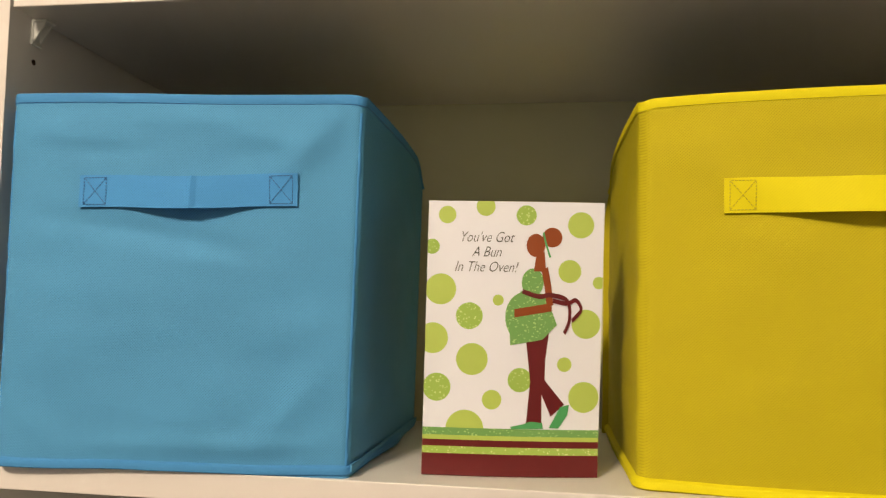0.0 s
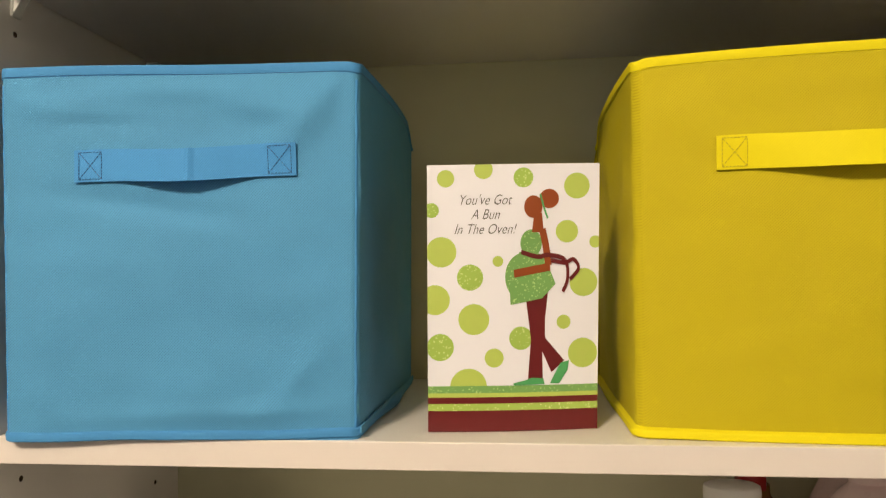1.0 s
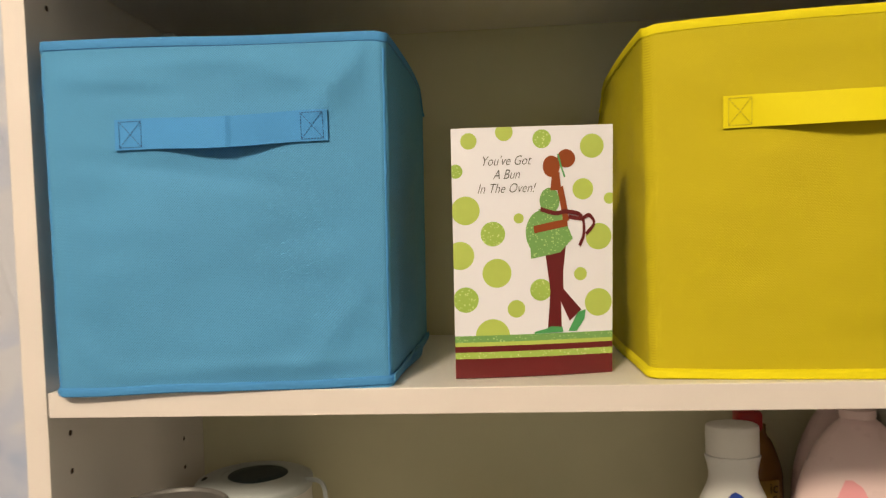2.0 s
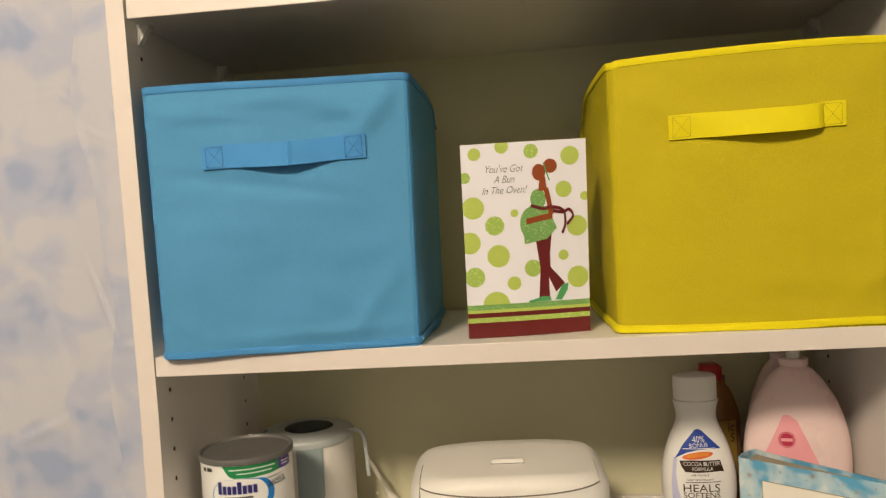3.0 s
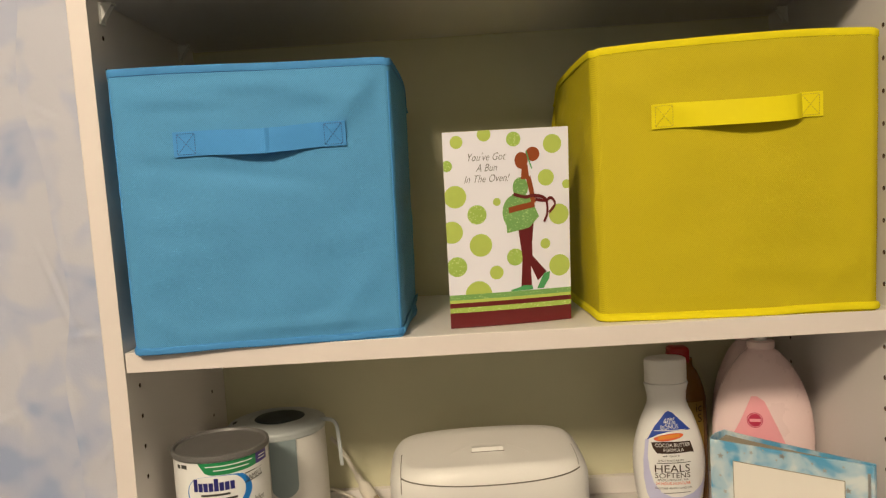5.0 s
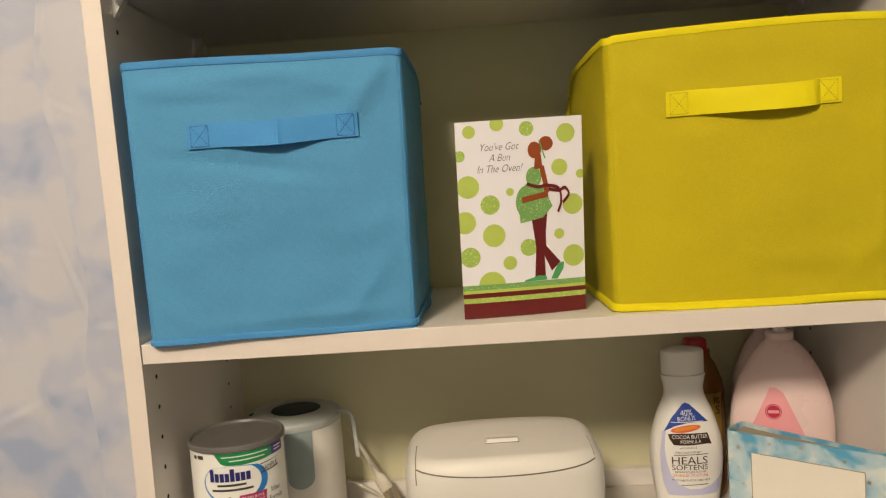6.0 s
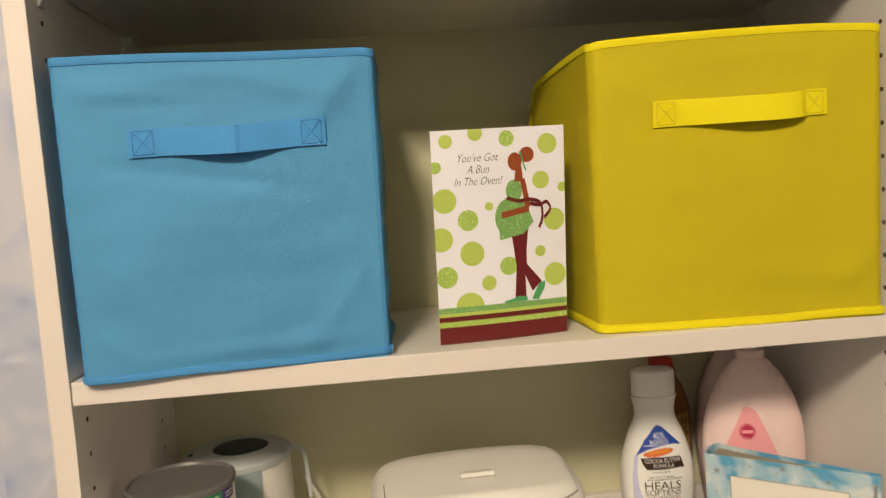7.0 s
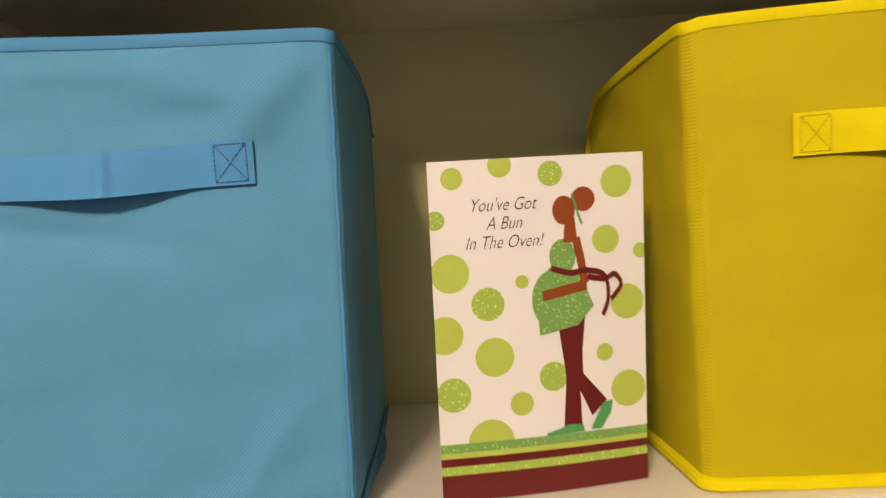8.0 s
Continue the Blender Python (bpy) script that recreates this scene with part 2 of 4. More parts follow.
def sheet(f, nu, nv, thick=0.0):
    """A surface from f(u, v), u and v from 0 to 1; with a thickness, a closed shell whose second skin lies against du x dv."""
    bm = bmesh.new()
    pts = [[Vector(f(i / nu, j / nv)) for i in range(nu + 1)] for j in range(nv + 1)]
    rows = [[bm.verts.new(p) for p in row] for row in pts]
    for j in range(nv):
        for i in range(nu):
            bm.faces.new((rows[j][i], rows[j][i + 1], rows[j + 1][i + 1], rows[j + 1][i]))
    if not thick:
        return bm
    skin = []
    for j in range(nv + 1):
        line = []
        for i in range(nu + 1):
            du = pts[j][min(i + 1, nu)] - pts[j][max(i - 1, 0)]
            dv = pts[min(j + 1, nv)][i] - pts[max(j - 1, 0)][i]
            line.append(bm.verts.new(pts[j][i] - du.cross(dv).normalized() * thick))
        skin.append(line)
    for j in range(nv):
        for i in range(nu):
            bm.faces.new((skin[j + 1][i], skin[j + 1][i + 1], skin[j][i + 1], skin[j][i]))
    for i in range(nu):
        bm.faces.new((rows[0][i + 1], rows[0][i], skin[0][i], skin[0][i + 1]))
        bm.faces.new((rows[nv][i], rows[nv][i + 1], skin[nv][i + 1], skin[nv][i]))
    for j in range(nv):
        bm.faces.new((rows[j][0], rows[j + 1][0], skin[j + 1][0], skin[j][0]))
        bm.faces.new((rows[j + 1][nu], rows[j][nu], skin[j][nu], skin[j + 1][nu]))
    return bm


def sweep(points, section, closed=False, up=Vector((0, 0, 1)), bm=None):
    """A section of (side, up) offsets carried along a line of points."""
    bm = bm or bmesh.new()
    pts = [Vector(p) for p in points]
    n = len(pts)
    rings = []
    for i, p in enumerate(pts):
        a = pts[(i - 1) % n] if closed or i else pts[0]
        b = pts[(i + 1) % n] if closed or i < n - 1 else pts[-1]
        d = (b - a).normalized()
        side = d.cross(up)
        side = side.normalized() if side.length > 1e-4 else Vector((1, 0, 0))
        top = side.cross(d)
        rings.append([bm.verts.new(p + side * s + top * t) for s, t in section])
    m = len(section)
    for i in range(n if closed else n - 1):
        r, q = rings[i], rings[(i + 1) % n]
        for k in range(m):
            bm.faces.new((r[k], r[(k + 1) % m], q[(k + 1) % m], q[k]))
    if not closed:
        bm.faces.new(rings[0])
        bm.faces.new(rings[-1])
    return bm


def ring(rx, ry=None, n=8):
    ry = ry or rx
    return [(rx * math.cos(2 * math.pi * k / n), ry * math.sin(2 * math.pi * k / n)) for k in range(n)]


def lathe(profile, n=40, sx=1.0, sy=1.0, power=2.0, bm=None):
    """A turned body from (radius, height) pairs; sx, sy flatten it, power squares it."""
    bm = bm or bmesh.new()
    rings = []
    for r, z in profile:
        row = []
        for k in range(n):
            c, s = math.cos(2 * math.pi * k / n), math.sin(2 * math.pi * k / n)
            q = (abs(c) ** power + abs(s) ** power) ** (-1 / power)
            row.append(bm.verts.new((r * sx * c * q, r * sy * s * q, z)))
        rings.append(row)
    for a, b in zip(rings, rings[1:]):
        for k in range(n):
            bm.faces.new((a[k], a[(k + 1) % n], b[(k + 1) % n], b[k]))
    bm.faces.new(rings[0])
    bm.faces.new(rings[-1])
    return bm


def smooth_profile(keys, n=40):
    """Heights and radii eased between a few keyed values (Catmull-Rom)."""
    out = []
    for i in range(len(keys) - 1):
        p0, p1, p2, p3 = keys[max(i - 1, 0)], keys[i], keys[i + 1], keys[min(i + 2, len(keys) - 1)]
        steps = max(2, n // (len(keys) - 1))
        for k in range(steps):
            t = k / steps
            out.append(tuple(0.5 * (2 * b + (c - a) * t + (2 * a - 5 * b + 4 * c - d) * t * t + (3 * b - a - 3 * c + d) * t ** 3) for a, b, c, d in zip(p0, p1, p2, p3)))
    return out + [keys[-1]]


def patch(points, place, step=0.004):
    """A printed shape with its outline in (u, v), cut fine enough to lie on a curved surface by place(u, v)."""
    bm = bmesh.new()
    bm.faces.new([bm.verts.new((u, v, 0)) for u, v in points])
    for axis in (0, 1):
        lo, hi = min(p[axis] for p in points), max(p[axis] for p in points)
        n = int((hi - lo) / step)
        for k in range(1, n + 1):
            co = [0.0, 0.0, 0.0]
            co[axis] = lo + (hi - lo) * k / (n + 1)
            bmesh.ops.bisect_plane(bm, geom=bm.verts[:] + bm.edges[:] + bm.faces[:], plane_co=co, plane_no=(1 - axis, axis, 0))
    bmesh.ops.triangulate(bm, faces=bm.faces[:])
    for v in bm.verts:
        v.co = place(v.co.x, v.co.y)
    return bm


def disc(u, v, r, aspect=1.0, n=40, keep=(-1e4, 1e4, -1e4, 1e4), ry=None, turn=0.0):
    ry = r if ry is None else ry
    out = []
    for k in range(n):
        a, b = r * math.cos(2 * math.pi * k / n), ry * math.sin(2 * math.pi * k / n)
        a, b = a * math.cos(turn) - b * math.sin(turn), a * math.sin(turn) + b * math.cos(turn)
        q = (min(max(u + a, keep[0]), keep[1]), min(max(v + b * aspect, keep[2]), keep[3]))
        if not out or (abs(out[-1][0] - q[0]) + abs(out[-1][1] - q[1])) > 1e-6:
            out.append(q)
    return out


def ribbon(points, width, place, taper=0.0):
    """A printed band of a width along a smooth line."""
    line = smooth_profile(points, 8 * (len(points) - 1))
    bm = bmesh.new()
    rows = []
    for i, p in enumerate(line):
        a, b = line[max(i - 1, 0)], line[min(i + 1, len(line) - 1)]
        dx, dy = b[0] - a[0], b[1] - a[1]
        d = math.hypot(dx, dy) or 1
        w = width / 2 * (1 - taper + taper * i / (len(line) - 1) * 2)
        rows.append([bm.verts.new(place(p[0] - dy / d * w, p[1] + dx / d * w)), bm.verts.new(place(p[0] + dy / d * w, p[1] - dx / d * w))])
    for a, b in zip(rows, rows[1:]):
        bm.faces.new((a[0], a[1], b[1], b[0]))
    return bm


def lettering(name, body, size, at, place, material, parent, shear=0.0, stretch=1.0, thin=0.0, align="CENTER", turn=0.0):
    """Words in the built-in font, set at a point of (u, v) and laid on a surface."""
    cu = bpy.data.curves.new("words", "FONT")
    cu.body, cu.size, cu.shear, cu.align_x, cu.resolution_u, cu.offset = body, size, shear, align, 3, -thin
    ob = new("words", cu)
    bpy.context.view_layer.update()
    me = bpy.data.meshes.new_from_object(ob.evaluated_get(bpy.context.evaluated_depsgraph_get()))
    bpy.data.objects.remove(ob)
    bpy.data.curves.remove(cu)
    bm = bmesh.new()
    bm.from_mesh(me)
    bpy.data.meshes.remove(me)
    c, s = math.cos(turn), math.sin(turn)
    for v in bm.verts:
        x, y = v.co.x * stretch, v.co.y
        v.co = place(at[0] + x * c - y * s, at[1] + x * s + y * c)
    return part(name, bm, material, parent, smooth=False)


def wobble(x, y, z, s):
    return noise.noise(Vector((x, y, z)) * s)


# ---- room ----
W, D = 0.76, 0.30          # clear width and depth of the bookcase
Z_LOW, Z_MID, Z_TOP = 0.962, 1.25, 1.617   # tops of the three shelves in view
T = 0.0200

WALL_Y = 0.312
# unseen floor, ceiling and south, west, east walls: placed to bounce fill light
tagged(part("floor", box(-1.9, 1.6, -4.2, WALL_Y + 0.1, -0.1, 0.0), M_FLOOR, smooth=False), "unseen brown floor toned to limit bounce light", "floor", kind="structure")
tagged(part("ceiling", box(-1.9, 1.6, -4.2, WALL_Y + 0.1, 2.60, 2.70), M_CEIL, smooth=False), "unseen pale ceiling added to bounce lamplight", "ceiling", kind="structure")
tagged(part("wall_north", box(-1.9, 1.6, WALL_Y, WALL_Y + 0.1, 0.0, 2.60), M_WALL, smooth=False), "plain painted wall behind the bookcase", "wall", kind="structure")
tagged(part("wall_south", box(-1.9, 1.6, -4.3, -4.2, 0.0, 2.60), M_WALL, smooth=False), "unseen plain wall placed to bounce fill light", "wall", kind="structure")
tagged(part("wall_west", box(-2.0, -1.9, -4.3, WALL_Y + 0.1, 0.0, 2.60), M_WALL, smooth=False), "unseen plain wall placed to bounce fill light", "wall", kind="structure")
tagged(part("wall_east", box(1.6, 1.7, -4.3, WALL_Y + 0.1, 0.0, 2.60), M_WALL, smooth=False), "unseen plain wall placed to bounce fill light", "wall", kind="structure")


def fold_line(z):
    return -0.213 - 0.05 * (z - 1.2) + 0.010 * math.sin(z * 13.0 + 3.1) + 0.004 * math.sin(z * 31.0)


def hanging(x, z):
    y = WALL_Y - 0.011
    y -= 0.0035 * wobble(x * 1.4, 0.3, z * 0.5, 9) + 0.0016 * wobble(x, 2.3, z * 0.7, 26)
    # long upright folds: a slow rise and a quick drop
    for shift, height in ((0.0, 0.0034), (-0.105, 0.0026), (-0.24, 0.004), (-0.42, 0.0035), (0.098, 0.0018)):
        d = x - fold_line(z + 3 * shift) - shift
        amount = height * (0.55 + 0.45 * math.sin(z * 9 + 20 * shift))
        y -= amount * (math.exp(d / 0.045) if d < 0 else math.exp(-((d / 0.0055) ** 2)))
    for cx, cz, tilt, long, w, deep in ((-0.300, 1.585, 0.06, 0.036, 0.0030, 0.0013), (-0.252, 1.580, -0.60, 0.022, 0.0030, 0.0018), (-0.215, 1.530, -0.50, 0.026, 0.0030, 0.0017), (-0.190, 1.222, 0.10, 0.030, 0.005, 0.0022),
                                  (-0.225, 1.29, -1.25, 0.05, 0.004, 0.0018), (-0.30, 1.335, -0.2, 0.04, 0.005, 0.0012), (-0.15, 1.08, 0.9, 0.05, 0.006, 0.0020), (-0.33, 1.10, 0.4, 0.05, 0.006, 0.0022)):
        dx, dz = x - cx, z - cz
        a, b = dx * math.cos(tilt) + dz * math.sin(tilt), -dx * math.sin(tilt) + dz * math.cos(tilt)
        y -= deep * (math.exp(-(b / w) ** 2) - 0.7 * math.exp(-((b - 1.6 * w) / w) ** 2)) * math.exp(-(a / long) ** 2)
    return (x, min(y, WALL_Y - 0.003), z)


def left_panel(u, v):
    z = 0.25 + 2.3 * v
    edge = fold_line(z) + 0.006
    return hanging(edge - (1.6 + edge) * (1 - u) ** 1.8, z)


def right_panel(u, v):
    z = 0.25 + 2.3 * v
    edge = fold_line(z)
    x, y, z = hanging(edge + (-0.030 - edge) * u, z)
    return (x, y - 0.0016, z)


cloth = thing("wall_hanging", "pale blue cloud-print fabric with soft creases hung on the wall", "wall hanging", pose(0, 0, 0))
part("fabric_panel", sheet(left_panel, 220, 420, 0.0008), M_CLOUDS, cloth, "wide length of cloud-print fabric")
part("fabric_panel", sheet(right_panel, 90, 420, 0.0008), M_CLOUDS, cloth, "narrow length of cloud-print fabric overlapping the other")

lamp = thing("ceiling_lamp", "round white ceiling lamp base that lights the room", "lamp", pose(LAMP[0], LAMP[1], 2.60))
part("base_plate", lathe([(0.09, -0.025), (0.1, -0.02), (0.1, 0.0)], 32), M_PLASTIC, lamp)


# ---- bookcase ----
def splay(z):
    """How far the side panels stand apart from upright above the middle shelf."""
    return 0.0052 * min(1.3, max(0.0, (z - 1.20) / 0.36))


def drilled_panel(x_in, x_out):
    """A side panel whose inner face has two rows of drilled peg holes."""
    bm = bmesh.new()
    z0, z1, p = 0.0, 2.02, 0.032
    sign = 1 if x_out > x_in else -1
    first = (1.2105 if sign < 0 else 1.2070) - 32 * p
    rows, half, r, deep = (0.030, 0.247), 0.008, 0.0025, 0.009
    ys = [0.0]
    for y in rows:
        ys += [y - half, y + half]
    ys.append(D)
    zs = [z0] + [first + p * (k + 0.5) for k in range(-1, 59)] + [z1]
    zs = [z for z in zs if z0 <= z <= z1]
    grid = {}

    def at(y, z):
        key = (round(y, 5), round(z, 5))
        if key not in grid:
            grid[key] = bm.verts.new((x_in, y, z))
        return grid[key]
    for i in range(len(ys) - 1):
        for a, b in zip(zs, zs[1:]):
            q = [at(ys[i], a), at(ys[i + 1], a), at(ys[i + 1], b), at(ys[i], b)]
            hole = i in (1, 3) and b - a < 0.04 and 0.5 < a < 1.9 and not (sign < 0 and i == 1 and 1.25 < a < 1.50)
            if not hole:
                bm.faces.new(q)
                continue
            cy, cz = rows[0] if i == 1 else rows[1], (a + b) / 2
            rim = [(cy + r * math.cos(t), cz + r * math.sin(t)) for t in (radians(225 + 30 * k) for k in range(12))]
            top = [bm.verts.new((x_in, y, z)) for y, z in rim]
            low = [bm.verts.new((x_in + sign * deep, y, z)) for y, z in rim]
            for k in range(4):
                bm.faces.new((q[k], q[(k + 1) % 4], top[(3 * k + 3) % 12], top[3 * k + 2], top[3 * k + 1], top[3 * k]))
            for k in range(12):
                bm.faces.new((top[k], top[(k + 1) % 12], low[(k + 1) % 12], low[k])).material_index = 1
            bm.faces.new(low).material_index = 1
    e = 0.0012
    for low, high in zip((z0, 1.20, 1.668), (1.20, 1.668, z1)):
        back = [bm.verts.new(c) for c in ((x_out, e, low), (x_out, D, low), (x_out, D, high), (x_out, e, high))]
        bm.faces.new(back)
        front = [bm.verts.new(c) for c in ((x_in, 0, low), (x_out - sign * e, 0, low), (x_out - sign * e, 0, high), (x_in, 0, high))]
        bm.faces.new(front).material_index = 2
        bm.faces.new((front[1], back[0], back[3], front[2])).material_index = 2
    bm.faces.new([bm.verts.new(c) for c in ((x_in, 0, z1), (x_out, 0, z1), (x_out, D, z1), (x_in, D, z1))])
    for v in bm.verts:
        v.co.x += sign * splay(v.co.z)
    return bm


case = thing("bookcase", "tall white melamine bookcase with drilled sides and adjustable shelves", "bookcase")
for x_in, x_out in ((0.0, -0.0200), (W, W + 0.0200)):
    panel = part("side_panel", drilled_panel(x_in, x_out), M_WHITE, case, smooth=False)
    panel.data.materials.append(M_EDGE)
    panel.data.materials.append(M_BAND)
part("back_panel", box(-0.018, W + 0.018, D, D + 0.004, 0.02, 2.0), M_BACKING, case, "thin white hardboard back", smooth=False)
part("top_panel", box(-splay(2.0) + 0.0005, W + splay(2.0) - 0.0005, 0.0, D, 2.0, 2.02, 0.001), M_WHITE, case, smooth=False)
part("back_rail", box(0.001, W - 0.001, D - 0.012, D - 0.0005, Z_LOW + 0.0003, Z_LOW + 0.024, 0.0008), M_WHITE, case, "narrow white rail along the back", smooth=False)
part("plinth", box(0.0005, W - 0.0005, 0.012, 0.028, 0.0, 0.075, 0.001), M_WHITE, case, smooth=False)
for z in (0.094, 0.40, 0.70, Z_LOW, Z_MID, Z_TOP):
    wide = max(0.0, splay(z) - 0.0022)
    board = part("shelf", box(0.0008 - wide, W - 0.0008 + wide, 0.0014, D - 0.001, z - T, z, 0.0003), M_WHITE, case, smooth=False)
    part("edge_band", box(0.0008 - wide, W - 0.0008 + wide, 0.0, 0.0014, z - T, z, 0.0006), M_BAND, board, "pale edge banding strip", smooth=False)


def peg(x, y, z, side):
    """A clear shelf peg: a plate against the panel with a gusset under the shelf."""
    bm = box(min(x, x + side * 0.0025), max(x, x + side * 0.0025), y - 0.006, y + 0.006, z - 0.021, z, 0.0008)
    box(min(x, x + side * 0.014), max(x, x + side * 0.014), y - 0.006, y + 0.006, z - 0.0025, z - 0.0001, 0.0006, bm=bm)
    for dy in (-0.004, 0.004):
        a = [bm.verts.new((x + side * i, y + dy + k, z - j)) for k in (-0.0007, 0.0007) for i, j in ((0.0025, 0.0025), (0.013, 0.0025), (0.0025, 0.018))]
        bm.faces.new(a[:3])
        bm.faces.new(a[3:])
        for k in range(3):
            bm.faces.new((a[k], a[(k + 1) % 3], a[3 + (k + 1) % 3], a[3 + k]))
    return bm


for x, side in ((0.0, 1), (W, -1)):
    for y in (0.030, 0.247):
        part("shelf_peg", peg(x - side * splay(Z_TOP - T), y, Z_TOP - T - 0.0002, side), M_PEG, case, "clear plastic shelf peg", smooth=False)


# ---- storage bins ----
def storage_bin(m, fabric, trim, thread, label, width, height, depth, seed, bow_peak, bow, folds, flare, skew, rim, hem, piping, crease, sag=0.0, radius=0.004, cord=0.0022, kick=0.0, fin=0.0, crest=0.001, square=(0, 0, 0, 0), lift=0.0, ends=(0.0550, 0.2190)):
    """A folding fabric cube: four panels, bound edges, a sewn strap handle."""
    b = thing("storage_bin", label, "storage bin", m, "fabric storage bins on the shelf")
    w, h, d = width, height, depth

    def turn_in(s):
        """Round a corner of the plan: the way along and the way in, s metres from the corner."""
        if s >= radius:
            return s, 0.0
        a = (1 - s / radius) * math.pi / 4
        return radius - radius * math.sin(a), radius - radius * math.cos(a)

    def soft(u, v, s):
        e = min(1, 9 * u * (1 - u)) * min(1, 9 * v * (1 - v))
        q = 0.0034 * wobble(u * 2 + s, v * 2.2, s, 1.6) + 0.0018 * wobble(u * 3 + s, v * 7, s + 4, 1.5)
        return e * q

    def front(u, v):
        y = -0.0035 * math.sin(math.pi * u) * math.sin(math.pi * v) - soft(u, v, seed)
        for cu_, cv, tilt, length, wide, deep in folds:
            a = (u - cu_) * math.cos(tilt) + (v - cv) * math.sin(tilt)
            c = -(u - cu_) * math.sin(tilt) + (v - cv) * math.cos(tilt)
            y -= 2.4 * deep * math.exp(-(c / wide) ** 2 - (a / length) ** 2)
        edge = min(1, 14 * u * (1 - u)) * min(1, 14 * v * (1 - v))
        along, corner = turn_in(w * min(u, 1 - u))
        return (along if u < 0.5 else w - along, y * edge + corner, (h + crown(u)) * v)

    def dip(s):
        """The rim sags where the panels meet at a corner."""
        return 0.0011 * math.exp(-(s / 0.006) ** 2)

    def crown(u):
        return crest * math.sin(math.pi * u) - dip(w * (1 - u)) - (0.0 if lift else dip(w * u))

    def droop(t):
        return 0.003 * t + 0.018 * max(0, (t - 0.80) / 0.20) ** 2 + dip(d * t)

    def flank(sgn):
        def f(u, v):
            x = (w if sgn > 0 else 0) + sgn * (0.004 * math.sin(math.pi * u) * math.sin(math.pi * v) + soft(u, v, seed + 9 * sgn) * 1.4 + 0.0033 * math.sin(math.pi * u) * v ** 5) + skew * d * u
            along, corner = turn_in(d * u)
            return (x - sgn * corner, along, (h - droop(u)) * v)
        return f
    part("front_panel", sheet(front, 160, 80, 0.0015), fabric, b)
    part("side_panel", sheet(flank(1), 110, 36, 0.0025), fabric, b)
    part("side_panel", sheet(flank(-1), 110, 36, -0.0025), fabric, b)
    part("back_panel", sheet(lambda u, v: (w * u + skew * d - fin * (1 - u) ** 3 * min(1.0, max(0.0, (1 - v) / 0.14)), d - 0.0005, (h - 0.021) * v), 30, 24, 0.0025), fabric, b)
    # added sheets, never in view: they keep coloured bounce off the shelf above
    for f, tk in ((lambda u, v: (0.004 + (w - 0.008) * u, 0.0065, 0.008 + (h - 0.013) * v), 0.0004), (lambda u, v: (0.005 + (w - 0.010) * u + skew * d, d - 0.006, 0.008 + (h - 0.034) * v), 0.0004),
                  (lambda u, v: (0.0075 + skew * d * u, 0.005 + (d - 0.012) * u, 0.008 + (h - 0.034) * v), 0.0004), (lambda u, v: (w - 0.0075 + skew * d * u, 0.005 + (d - 0.012) * u, 0.008 + (h - 0.034) * v), 0.0004)):
        part("lining", sheet(f, 4, 4, tk), M_BOUNCE_BLOCKER, b, "unseen dull grey sheet added to soak up bounce light", smooth=False)
    part("lining", box(0.014, w - 0.014, 0.006, d - 0.006, 0.0075, 0.0082), M_BOUNCE_BLOCKER, b, "unseen dull grey sheet added to soak up bounce light", smooth=False)
    part("base", box(0.012, w - 0.012, 0.004, d - 0.004, 0.003, 0.007), fabric, b, smooth=False)

    # perimeter at a height
    def loop(inset, z, wave, n=88, rims=True):
        pts = []
        for k in range(n):
            pts.append((w * k / n, 0.0, 0.0, crown(k / n) + dip(0)))
        for k in range(n):
            pts.append((w + 0.0035 * math.sin(math.pi * k / n) * (1 if rims else 0.2), d * k / n, k / n, 0.0))
        for k in range(n):
            pts.append((w - w * k / n, d, 1.0, 0.0))
        for k in range(n):
            pts.append((-0.0035 * math.sin(math.pi * k / n) * (1 if rims else 0.2), d * (1 - k / n), 1 - k / n, 0.0))
        out = []
        for x, y, t, up in pts:
            zz = z + ((up - droop(t)) if rims else 0) + wave * wobble(x * 9 + seed, y * 9, seed, 1.0)
            if y == 0.0:
                along, inward = turn_in(min(x, w - x))
                x, y = (along if x < w / 2 else w - along), inward
            elif y < radius:
                along, inward = turn_in(y)
                x, y = x + (inward if x < w / 2 else -inward), along
            fx, fy = (x - w / 2) / (w / 2), (y - d / 2) / (d / 2)
            out.append((x + inset * (fx if abs(fx) > 0.97 else 0) + skew * y, y + inset * (fy if abs(fy) > 0.97 else 0), zz))
        return out
    band = [(-0.0022, -0.0070), (0.0003, -0.0070), (0.0007, -0.0058), (0.0008, -0.0012), (0.0003, 0.0006), (-0.0014, 0.0010), (-0.0024, 0.0)]
    part("top_binding", sweep(loop(0.0, h, 0.0015), band, True), rim, b, "folded fabric binding round the rim")
    part("rim_seam", sweep(loop(0.0, h - 0.0064, 0.0015), ring(0.0008, 0.0004, 6), True), thread, b, "stitched seam below the rim")
    low = [(-0.002, -0.0035), (0.0018, -0.0038), (0.0032, -0.0030), (0.0037, 0.0), (0.0031, 0.0020), (0.0016, 0.0030), (-0.001, 0.0042)]

    def kicked(y):
        return kick * math.exp(-((y - 0.13) / 0.040) ** 2)
    if kick:
        part("hem_flap", sheet(lambda u, v: (w + skew * d * u + 0.0015 + kicked(d * u) * v ** 1.4, d * u, 0.0100 - 0.0050 * v), 60, 6, 0.0012), fabric, b, "bottom seam folded out over the shelf")
